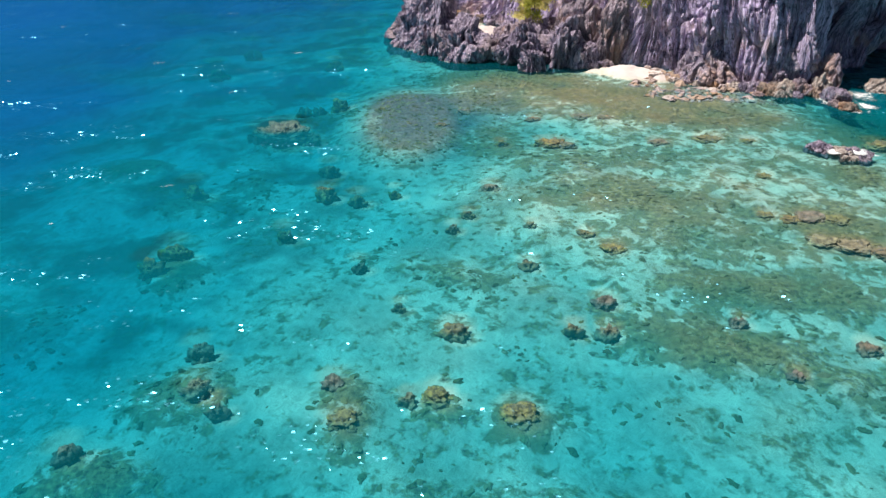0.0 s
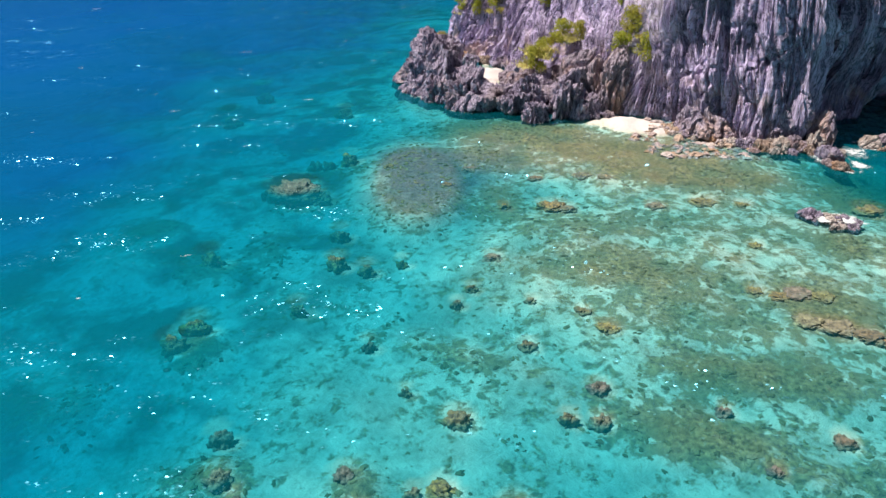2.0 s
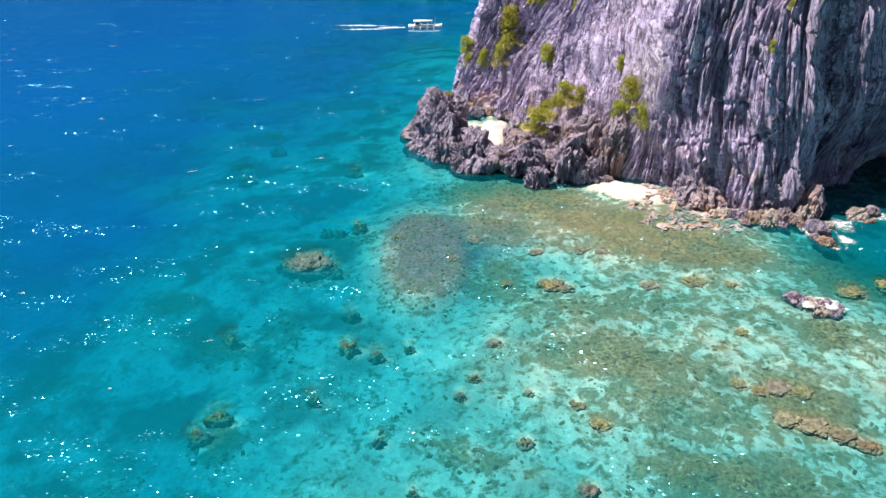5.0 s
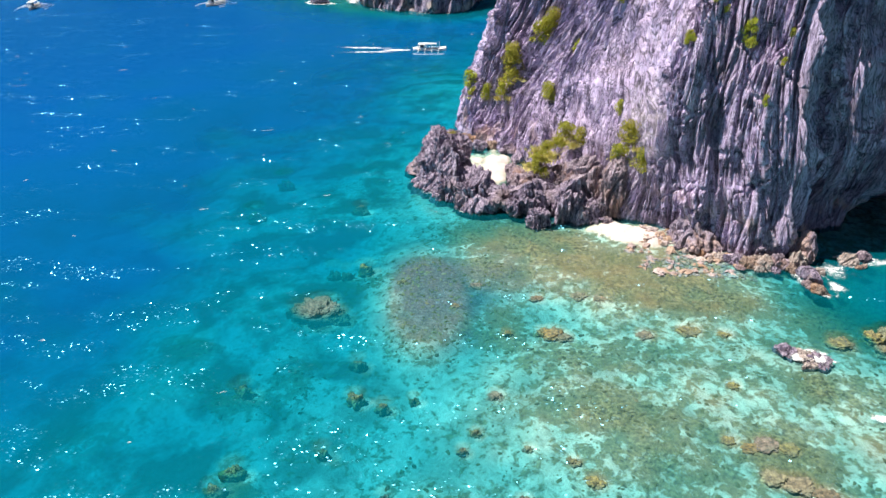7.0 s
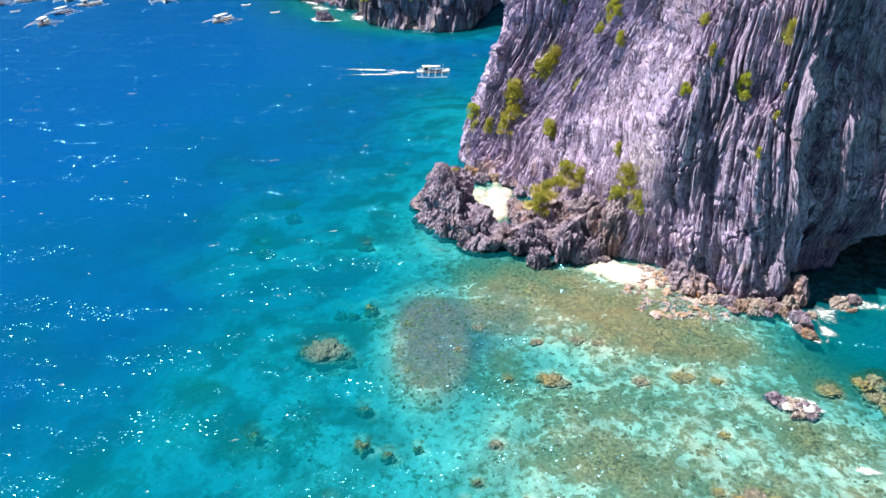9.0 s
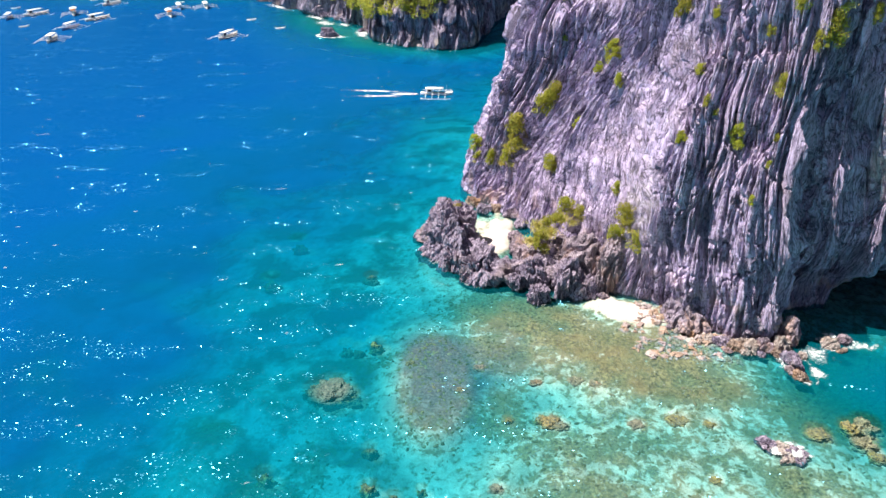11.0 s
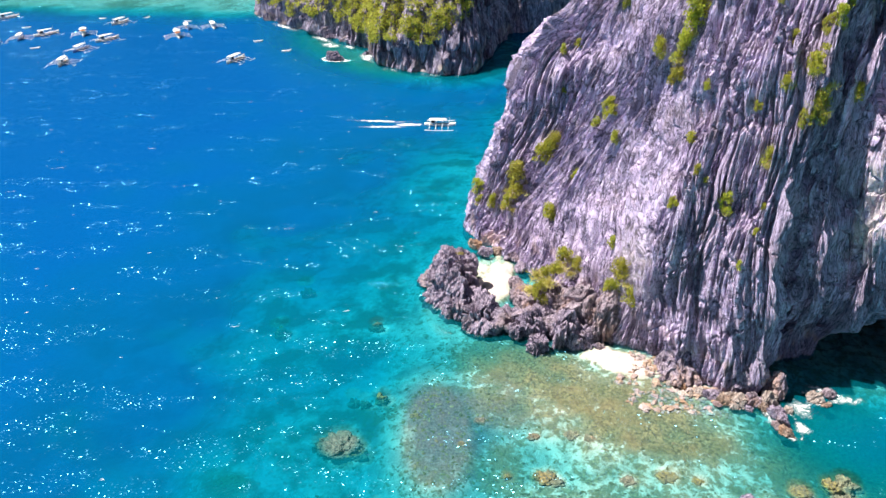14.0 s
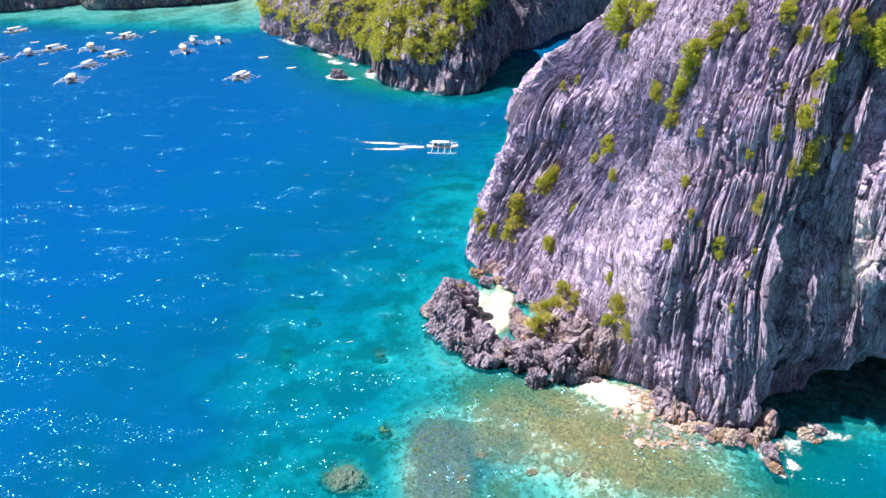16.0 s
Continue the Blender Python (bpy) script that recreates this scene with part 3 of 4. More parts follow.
CL, ALONG, RISE, PALE = cliff_points()
centre = CL[-1].mean(0)
cap = [CL[-1] * (1 - f) + (centre + (0, 0, 12)) * f + np.stack([0 * CL[-1, :, 0], 0 * CL[-1, :, 0], 5 * f * pn(CL[-1, :, 0] / 9, CL[-1, :, 1] / 9, f)], -1) for f in (0.25, 0.5, 0.75, 1.0)]
shape = np.concatenate([CL, np.stack(cap)])
along = np.concatenate([ALONG, np.repeat(ALONG[-1:], 4, 0)])
rise = np.concatenate([RISE, RISE[-1:] + np.arange(10, 50, 10)[:, None]])
pale = np.concatenate([PALE, np.zeros((4, PALE.shape[1]))])
cliff = tagged(sheet("cliff", shape, M_ROCK, wrap=True, attrs=(("along", along), ("up", rise), ("pale", pale)), smooth_shade=False), "tall fluted grey limestone cliff rising from the sea", "cliff", kind="structure")

# ---- the far headland ----
FAR_FOOT = ((-216, 598), (-192, 555), (-146, 508), (-113, 476), (-96, 462), (-79, 422), (-55, 405), (-30, 400), (-17, 412), (-12, 444), (0, 505), (14, 514), (37, 561), (60, 600), (120, 760), (-60, 820), (-200, 720))


def headland(name, foot, wall, slope, top, label, seed):
    P = np.array(foot, float)
    mid = P.mean(0)
    u = np.arange(0, len(P), 0.02)
    base = spline(P, u, True)
    inward = mid - base
    inward /= np.linalg.norm(inward, axis=1)[:, None]
    rows, arc = [], np.cumsum(np.linalg.norm(np.diff(base, axis=0, prepend=base[:1]), axis=1))
    for z in np.concatenate([np.arange(-6, wall, 0.9), np.linspace(wall, top, 40)]):
        back = 0.12 * z if z < wall else 0.12 * wall + (z - wall) * slope
        xy = base + inward * back
        d = 4.0 * fbm(xy[:, 0] / 16, xy[:, 1] / 16, z / 34, 3, seed) + 2.6 * ridged(xy[:, 0] / 9, xy[:, 1] / 9, z / 40, seed + 3) + 1.2 * ridged(xy[:, 0] / 3, xy[:, 1] / 3, z / 12, seed + 4)
        broken, near = cells(arc / 9, z / 16 + 0 * arc, seed)
        d = d + 2.2 * broken - 2.2 * (1 - smooth(0, 0.12, near)) - 3.0 * (1 - smooth(0, 0.16, np.abs(pn(arc / 16, z / 60, 0, seed + 5))))
        xy = xy - inward * d[:, None] * min(1.0, max(0.0, (z + 3) / 6))
        rows.append(np.concatenate([xy, np.full((len(u), 1), z)], 1))
    rows.append(np.concatenate([base * 0 + mid, np.full((len(u), 1), top)], 1))
    return tagged(sheet(name, np.stack(rows), M_FAR_ROCK, wrap=True, smooth_shade=False), label, "headland", kind="structure")


far_head = headland("headland", FAR_FOOT, 18, 0.65, 110, "far limestone headland with wooded top across the strait", 40)

# ---- rocks along the foot ----
def rock(name, cx, cy, rx, ry, top, seed, label, material, bottom=-2.5, turn=0.0, rough=1.0, fine=1.0):
    n = int(np.clip(11 * max(rx, ry, top), 40, 170))
    th, ph = np.meshgrid(np.linspace(0, 2 * np.pi, 2 * n, endpoint=False), np.linspace(0.02, np.pi - 0.02, n))
    d = np.stack([np.sin(ph) * np.cos(th), np.sin(ph) * np.sin(th), np.cos(ph)], -1)
    half = (top - bottom) / 2
    size = min(rx, ry, half)
    r = np.random.RandomState(seed)
    cuts = r.normal(size=(22, 3))
    cuts /= np.linalg.norm(cuts, axis=1)[:, None]
    reach = r.uniform(0.58, 1.0, 22) / np.maximum(d @ cuts.T, 0.05)      # flat broken faces
    box = np.minimum(reach.min(-1), 1.12)
    p = d * box[..., None] * np.array((rx, ry, half))
    q = p + np.array((cx, cy, top))
    x, y, z = q[..., 0], q[..., 1], q[..., 2]
    f = size * rough
    amt = 0.24 * f * fbm(x / (1.2 * size), y / (1.2 * size), z / (1.6 * size), 3, seed) + 0.12 * f * ridged(x / (0.5 * size), y / (0.5 * size), z / (1.2 * size), seed + 1)
    for w, tall, deep in ((0.30, 1.1, 0.11), (0.14, 0.6, 0.05)):          # flutes worn down the sides
        amt = amt - deep * f * (1 - smooth(0, 0.36, np.abs(pn(x / (w * size), y / (w * size), z / (tall * size), seed + 4))))
    amt = amt + min(0.34, 0.085 * f) * ridged(x / 0.75, y / 0.75, z / 1.6, seed + 2) * fine + min(0.12, 0.03 * f) * ridged(x / 0.32, y / 0.32, z / 0.5, seed + 3) * fine
    amt = amt - 0.30 * f * (1 - smooth(0, 0.14, np.abs(pn(x / (0.9 * size), y / (0.9 * size), z / (1.7 * size), seed + 6))))
    V = p + d * amt[..., None]
    a = radians(turn)
    V = V @ np.array(((math.cos(a), math.sin(a), 0), (-math.sin(a), math.cos(a), 0), (0, 0, 1)))
    V = V + (cx, cy, bottom + half)
    return tagged(sheet(name, V[::-1], material, wrap=True, smooth_shade=False), label, "rock")


STACKS = (
    (-10.6, 171.0, 7.2, 13.0, 13.5, 101, 6), (-3.4, 154.8, 6.0, 6.8, 8.6, 102, 20), (4.6, 156.0, 3.6, 4.4, 6.0, 103, 0),
    (11.5, 152.3, 5.2, 4.0, 10.5, 104, 35), (18.8, 149.2, 4.2, 4.0, 8.8, 105, -20), (12.5, 144.8, 2.6, 2.6, 4.4, 106, 0),
    (23.2, 147.6, 3.2, 2.8, 5.6, 107, 10), (-9.5, 160.0, 5.0, 5.4, 7.0, 111, 40), (7.0, 150.0, 2.6, 2.4, 3.6, 112, 10),
)
for x, y, rx, ry, top, seed, turn in STACKS:
    tagged(rock("sea_rock", x, y, 1.16 * rx, 1.16 * ry, 1.08 * top, seed, "jagged dark grey limestone rock at the cliff's foot", M_BOULDER, -0.75 * top, turn, 1.15), group="jagged rocks at the cliff foot")
TALUS = ((29.0, 152.0, 4.6, 4.6, 14.0, 108, 0), (23.0, 157.5, 8.0, 6.5, 13.5, 109, 30), (15.0, 163.5, 6.5, 8.0, 9.5, 110, 0), (8.6, 168.0, 4.2, 5.2, 4.6, 113, 0), (7.0, 174.0, 2.2, 2.8, 2.4, 114, 30))
for x, y, rx, ry, top, seed, turn in TALUS:
    tagged(rock("talus_mound", x, y, 1.12 * rx, 1.12 * ry, top, seed, "pinkish brown rubble slope under the cliff", M_TALUS, -0.6 * top, turn, 0.9), group="rubble slopes")
BUTTRESS = ((46.5, 138.5, 7.4, 5.4, 9.0, 121, -30), (60.5, 133.5, 5.6, 3.4, 9.5, 122, 10), (67.5, 132.5, 2.8, 3.0, 6.0, 123, 0))
for x, y, rx, ry, top, seed, turn in BUTTRESS:
    tagged(rock("rock_buttress", x, y, rx, ry, top, seed, "rounded pinkish grey limestone bulge at the cliff's foot", M_BULGE, -0.6 * top, turn, 0.9), group="bulges at the cliff foot")
BOULDERS = (
    (49.0, 131.3, 2.2, 1.3, 1.2, -20), (52.3, 130.0, 2.3, 1.5, 1.6, -25), (55.2, 128.3, 2.5, 1.6, 2.2, 0), (58.4, 127.6, 2.4, 2.0, 2.8, 30),
    (61.5, 128.2, 2.4, 1.8, 2.4, -10), (65.0, 129.2, 2.3, 2.2, 4.6, 0), (65.8, 124.2, 2.0, 3.6, 2.6, 15), (66.2, 119.4, 1.9, 2.6, 1.5, 20),
    (76.0, 130.8, 2.6, 1.7, 2.4, 10), (79.5, 132.5, 2.0, 1.5, 2.0, 0), (44.2, 133.6, 1.6, 1.0, 0.9, 0), (42.0, 135.2, 1.2, 0.8, 0.8, 30),
    (46.8, 132.6, 1.5, 1.1, 1.1, 15), (50.6, 131.6, 1.7, 1.1, 1.5, 40), (54.0, 130.6, 1.8, 1.2, 1.9, -10), (57.0, 129.8, 2.0, 1.4, 2.2, 20), (60.0, 126.3, 1.5, 1.1, 1.1, -30), (63.4, 127.0, 1.8, 1.3, 1.7, 10), (47.9, 130.0, 1.2, 0.8, 0.6, 60), (53.6, 127.4, 1.3, 0.9, 0.7, -40), (68.6, 126.4, 1.3, 1.6, 1.4, 0), (64.4, 121.4, 1.2, 1.6, 1.0, 10), (78.0, 128.9, 1.4, 1.0, 0.9, 30), (39.6, 136.6, 1.0, 0.7, 0.6, 0),
)
for i, (x, y, rx, ry, top, turn) in enumerate(BOULDERS):
    tagged(rock("boulder", x, y, rx, ry, top, 140 + 3 * i, "rust-brown and grey weathered boulder at the waterline", (M_PALE, M_BOULDER, M_RUST, M_PALE, M_TALUS)[i % 5], -0.9 * top, turn, 1.0, 0.5), group="boulders at the waterline")
tagged(rock("boulder", 28.3, 146.0, 1.7, 1.3, 2.0, 190, "pale lichen-grey boulder at the edge of the beach", M_BOULDER, -0.6), group="boulders at the waterline")
for i, (x, y, rx, ry, top, turn) in enumerate(((53.2, 99.8, 2.3, 2.2, 1.0, 10), (55.6, 98.4, 2.5, 2.4, 0.80, -30), (57.8, 97.6, 2.4, 2.1, 0.95, -10), (55.8, 96.2, 2.0, 1.5, 0.6, 20))):
    tagged(rock("reef_rock", x, y, rx, ry, top, 191 + 3 * i, "reddish grey rock awash in white foam", M_PALE if i % 2 else M_BOULDER, -1.4 * top, turn, 1.3), group="rocks awash")
for i, (x, y, rx, ry, top) in enumerate(((-3.0, 191.5, 2.4, 2.0, 3.0), (1.0, 193.5, 2.0, 2.2, 2.6), (5.0, 189.5, 2.2, 1.8, 2.4), (-6.5, 196.0, 2.6, 2.4, 3.4), (8.0, 183.5, 1.8, 2.4, 2.6))):
    tagged(rock("boulder", x, y, rx, ry, top, 220 + i, "brown fallen boulder at the back of the cove", M_RUST if i % 2 else M_BOULDER, -1.2), group="boulders in the cove")
tagged(rock("sea_rock", -111, 432, 8.0, 4.0, 6.5, 193, "dark pointed rock standing off the far headland", M_FAR_ROCK, -3, -20), group="rocks off the headland")
SMALL_FAR = ((-189, 553, 9, 6, 6), (-172, 536, 7, 5, 4), (-160, 524, 6, 4, 3.5), (-128, 492, 5, 4, 3), (-90, 447, 5, 4, 3))
for i, (x, y, rx, ry, top) in enumerate(SMALL_FAR):
    tagged(rock("sea_rock", x, y, rx, ry, top, 200 + i, "grey fallen rock under the far headland", M_FAR_ROCK, -3), group="rocks off the headland")


# ---- corals ----
def coral_material():
    k = Mat("coral", 0.9)
    tint = k.ramp(k.each(), (0.0, (0.34, 0.21, 0.13)), (0.35, (0.50, 0.34, 0.10)), (0.6, (0.56, 0.25, 0.09)), (0.8, (0.44, 0.24, 0.20)), (1.0, (0.46, 0.36, 0.20)))
    col = k.mix(k.ramp(k.noise(1.4, 5, 0.7), (0.40, 0.9), (0.62, 0.0)), tint, (0.09, 0.07, 0.055))
    col = k.mix(k.ramp(k.noise(0.5, 4, 0.6), (0.45, 0.0), (0.62, 0.65)), col, (0.20, 0.17, 0.12))
    return k.done(col, k.bump(k.noise(3.5, 5, 0.7), 0.9, 0.25))


M_CORAL = coral_material()


def coral_head(cx, cy, r, tall, seed, label="lumpy brown coral head on the sandy sea bed", flat=1.0):
    n = int(np.clip(18 * r, 22, 70))
    th, ph = np.meshgrid(np.linspace(0, 2 * np.pi, 2 * n, endpoint=False), np.linspace(0.01, 0.62 * np.pi, n))
    d = np.stack([np.sin(ph) * np.cos(th), np.sin(ph) * np.sin(th), np.cos(ph)], -1)
    x, y, z = (d[..., i] * r for i in range(3))
    k = 1 + 0.42 * fbm(x / (0.7 * r), y / (0.7 * r), z / (0.7 * r) + seed, 4, seed % 50) - 0.5 * np.abs(pn(x / 0.6, y / 0.6, z / 0.6 + seed, 5)) / max(r, 0.8) - 0.16 * np.abs(pn(x / 0.28, y / 0.28, z / 0.28 + seed, 6)) / max(r, 0.8)
    d[..., 2] = np.sign(d[..., 2]) * np.abs(d[..., 2]) ** flat
    V = d * k[..., None] * np.array((r, r * 0.85, tall))
    V[..., 2] = np.minimum(V[..., 2], tall * 1.05)
    g = float(bed_height(cx, cy))
    ob = sheet("coral_head", V[::-1], M_CORAL, wrap=True)
    ob.location = (cx, cy, g - 0.15)
    return tagged(ob, label, "coral", "coral heads on the reef")


for i, (x, y, r) in enumerate(NEAR_CORALS + FAR_CORALS):
    room = -float(bed_height(x, y))
    tall = max(0.5, min(room - coral_top(x), mound(r)) + 0.15)
    coral_head(x, y, r, tall, 300 + i, flat=0.8)
for i, (x, y, r, top) in enumerate(BOMMIES):
    coral_head(x, y, r, max(0.5, -float(bed_height(x, y)) - 0.66 * top + 0.15), 400 + i, "broad ochre coral head rising near the surface", 0.35)


def lumps(name, spots, material, label, category):
    """Many small low domes as one mesh; spots: x, y, radius, height, ground."""
    ring, rng = 9, np.random.RandomState(5)
    V, F = [], []
    for x, y, r, h, g in spots:
        base = len(V)
        a0 = rng.uniform(0, 6)
        for k, (rr, zz) in enumerate(((1.0, -0.1), (0.85, 0.55), (0.45, 0.95))):
            for j in range(ring):
                a, w = a0 + k * 0.4 + j * 2 * math.pi / ring, rng.uniform(0.45, 1.45)
                ex, ey = r * rr * w * math.cos(a) * 1.3, r * rr * w * math.sin(a) * 0.8
                V.append((x + ex * math.cos(a0) - ey * math.sin(a0), y + ex * math.sin(a0) + ey * math.cos(a0), g + h * zz * rng.uniform(0.8, 1.2)))
        V.append((x, y, g + h))
        for k in range(2):
            for j in range(ring):
                F.append((base + k * ring + j, base + k * ring + (j + 1) % ring, base + (k + 1) * ring + (j + 1) % ring, base + (k + 1) * ring + j))
        for j in range(ring):
            F.append((base + 2 * ring + j, base + 2 * ring + (j + 1) % ring, base + 3 * ring))
    me = bpy.data.meshes.new(name)
    me.from_pydata(V, [], F)
    me.materials.append(material)
    return tagged(new(name, me), label, category, kind="stuff")


def rubble_material():
    k = Mat("coral_rubble", 0.92)
    tint = k.ramp(k.island(), (0.0, (0.10, 0.085, 0.05)), (0.4, (0.22, 0.18, 0.09)), (0.7, (0.32, 0.25, 0.13)), (0.9, (0.40, 0.34, 0.22)), (1.0, (0.34, 0.17, 0.09)))
    return k.done(k.mix(k.noise(2.5, 4, 0.7), tint, (0.09, 0.08, 0.04)), k.bump(k.noise(5, 4), 0.7, 0.15))


M_RUBBLE = rubble_material()
k = Mat("shore_stone", 0.9)
M_STONE = k.done(k.mix(k.ramp(k.noise(2.2, 5, 0.7), (0.4, 0.0), (0.65, 0.7)), k.ramp(k.island(), (0.0, (0.30, 0.19, 0.12)), (0.4, (0.42, 0.30, 0.23)), (0.7, (0.34, 0.28, 0.30)), (1.0, (0.60, 0.50, 0.45))), (0.14, 0.10, 0.08)), k.bump(k.noise(4, 4), 0.7, 0.15))
rng = np.random.RandomState(11)
cand = np.stack([rng.uniform(-45, 75, 60000), rng.uniform(32, 150, 60000)], 1)
cov = reef_cover(cand[:, 0], cand[:, 1])
hh = bed_height(cand[:, 0], cand[:, 1])
clus = pn(cand[:, 0] / 5, cand[:, 1] / 5, 0, 21) + 0.6 * pn(cand[:, 0] / 1.8, cand[:, 1] / 1.8, 0, 22)
want = np.clip(cov, 0, 1) * 0.30 + 0.16 * smooth(0.15, 0.6, clus) * smooth(-25, 8, cand[:, 0])
ok = (rng.uniform(size=len(cand)) < want) & (hh < -0.3) & (hh > -5.5)
spots = [(x, y, r, min(r * 0.5, -0.6 * h), h - 0.05) for (x, y), h, r in zip(cand[ok], hh[ok], np.minimum(rng.gamma(2.0, 0.10, ok.sum()), 0.36) + 0.07)]
lumps("coral_rubble", spots, M_RUBBLE, "scattered brown and olive coral lumps over the reef flat", "coral")

# pebbles and broken rock along the beach
rng = np.random.RandomState(12)
peb = np.stack([rng.uniform(22, 64, 4500), rng.uniform(124, 146, 4500)], 1)
near = np.abs(bed_height(peb[:, 0], peb[:, 1]))
keep = (near < 0.9) & (rng.uniform(size=4500) < 0.5) & (pn(peb[:, 0] / 4, peb[:, 1] / 4, 0, 30) + (peb[:, 0] - 36) / 12 > 0.0)
lumps("shore_stones", [(x, y, r, r * 0.7, g - 0.05) for (x, y), g, r in zip(peb[keep], bed_height(peb[keep][:, 0], peb[keep][:, 1]), rng.gamma(2.5, 0.13, keep.sum()) + 0.1)], M_STONE, "broken brown stones strewn along the beach edge", "stones")


# ---- foam ----
def foam_material():
    k = Mat("sea_foam", 0.7)
    k.b.inputs["Base Color"].default_value = (0.85, 0.88, 0.88, 1)
    clear = k.n.new("ShaderNodeBsdfTransparent")
    m = k.n.new("ShaderNodeMixShader")
    lace = k.math("ADD", k.math("ADD", k.math("MULTIPLY", k.noise(1.6, 7, 0.75, None, 1.6), 0.8), k.math("MULTIPLY", k.math("SUBTRACT", k.noise(0.28, 6, 0.7, None, 1.0), 0.35), 0.8)), k.math("MULTIPLY", k.attr("fade"), 0.5))
    k.put(k.ramp(lace, (0.77, 0.0), (0.97, 0.95)), m.inputs[0])
    k.l.new(clear.outputs[0], m.inputs[1])
    k.l.new(k.b.outputs[0], m.inputs[2])
    k.l.new(m.outputs[0], k.out.inputs["Surface"])
    return k.m


M_FOAM = foam_material()


def foam(cx, cy, rx, ry, turn, strength=1.0, lift=0.05, label="white foam breaking round the rocks"):
    u, v = np.meshgrid(np.linspace(-1, 1, 24), np.linspace(-1, 1, 24))
    a = radians(turn)
    x, y = u * rx, v * ry
    X, Y = cx + x * math.cos(a) - y * math.sin(a), cy + x * math.sin(a) + y * math.cos(a)
    fade = strength * (1 - 1.3 * np.sqrt(u ** 2 + v ** 2) ** 1.5)
    Z = lift + 0.05 * pn(X / 2, Y / 2, 0, 33)
    return tagged(sheet("foam", np.stack([X, Y, Z], -1), M_FOAM, attrs=(("fade", fade),)), label, "foam", kind="stuff")


FOAM = (
    (72, 127, 6.5, 6.5, 30, 0.72), (83, 131, 7, 3.4, 0, 0.72), (70, 121, 3, 4, 0, 0.7), (78, 135, 5, 3, 0, 0.7), (57.0, 98.2, 6.0, 4.0, -15, 1.0, 0.22), (57.2, 97.6, 3.2, 2.4, -10, 1.05, 0.6), (54.4, 97.6, 2.6, 2.0, 10, 1.0, 0.55), (62, 84, 4, 1.8, -10, 0.8),
    (-14.5, 159, 2, 9, 30, 0.4), (-11, 149.5, 6, 1.6, -25, 0.4), (-1, 188, 3.5, 8, 15, 0.45), (-105, 428, 14, 5, 0, 0.7), (-122, 470, 10, 20, 40, 0.75),
    (-90, 440, 8, 14, 25, 0.8), (-60, 404, 20, 3, -15, 0.4), (-28, 398, 10, 2.5, 10, 0.5), (16, 142, 4, 1.2, 0, 0.4),
)
for f in FOAM:
    foam(*f)


def foam_ring(cx, cy, rx, ry, turn, width, strength=0.5):
    """A lacy band of foam round the foot of a rock."""
    u, v = np.meshgrid(np.linspace(0, 2 * np.pi, 72, endpoint=False), np.linspace(0, 1, 7))
    a = radians(turn)
    k = 0.92 + 0.12 * pn(np.cos(u) * 2 + cx, np.sin(u) * 2 + cy, 0, 36)
    x, y = (rx * k + width * v) * np.cos(u), (ry * k + width * v) * np.sin(u)
    X, Y = cx + x * math.cos(a) - y * math.sin(a), cy + x * math.sin(a) + y * math.cos(a)
    fade = strength * (1 - 1.6 * np.abs(v - 0.35)) + 0.25 * pn(X / 3, Y / 3, 0, 37)
    return tagged(sheet("foam", np.stack([X, Y, 0.06 + 0.03 * np.cos(u)], -1), M_FOAM, wrap=True, attrs=(("fade", fade),)), "thin white foam line along the foot of a rock", "foam", kind="stuff")


for f in ((-9.6, 167.5, 5.8, 9.0, -8, 2.2, 0.6), (-2.6, 153.2, 4.4, 4.4, 20, 1.5, 0.5), (12.5, 144.8, 2.4, 2.4, 0, 1.2, 0.5), (66.8, 123.0, 2.0, 5.0, 15, 2.6, 0.62),
          (77.5, 131.5, 3.8, 1.8, 10, 2.2, 0.62), (-111, 432, 7.0, 3.6, -20, 4.0, 0.9), (65.0, 129.2, 2.3, 2.2, 0, 1.2, 0.5)):
    foam_ring(*f)
# broken water along the headland
for i in range(len(FAR_FOOT) - 8):
    (xa, ya), (xb, yb) = FAR_FOOT[i], FAR_FOOT[i + 1]
    foam((xa + xb) / 2 - 3, (ya + yb) / 2 - 5, 0.55 * math.hypot(xb - xa, yb - ya), 7.5, math.degrees(math.atan2(yb - ya, xb - xa)), 0.72 if i < 5 else 0.5, 0.12)
# little whitecaps scattered over the open blue
rng = np.random.RandomState(14)
V, F, fade = [], [], []
for _ in range(260):
    x, y = rng.uniform(-420, -10), rng.uniform(60, 520)
    if x > np.interp(y, EDGE_Y, EDGE_X) + 10 or x < -0.85 * y - 20:
        continue
    n, ln, wd, b = 6, rng.gamma(2, 0.8), rng.uniform(0.08, 0.26), len(V)
    for i in range(n + 1):
        t = i / n - 0.5
        w = wd * (1 - 4 * t * t) * rng.uniform(0.5, 1.3) + 0.03
        px, py = x + t * ln, y + 0.3 * ln * t + rng.normal(0, 0.1)
        V += [(px, py - w, 0.05), (px, py + w, 0.05)]
        fade += [0.55, 0.55]
        if i:
            F.append((b + 2 * i - 2, b + 2 * i, b + 2 * i + 1, b + 2 * i - 1))
me = bpy.data.meshes.new("whitecaps")
me.from_pydata(V, [], F)
me.attributes.new("fade", "FLOAT", "POINT").data.foreach_set("value", np.array(fade, np.float32))
me.materials.append(M_FOAM)
tagged(new("whitecaps", me), "small white wave crests scattered on the blue sea", "foam", kind="stuff")

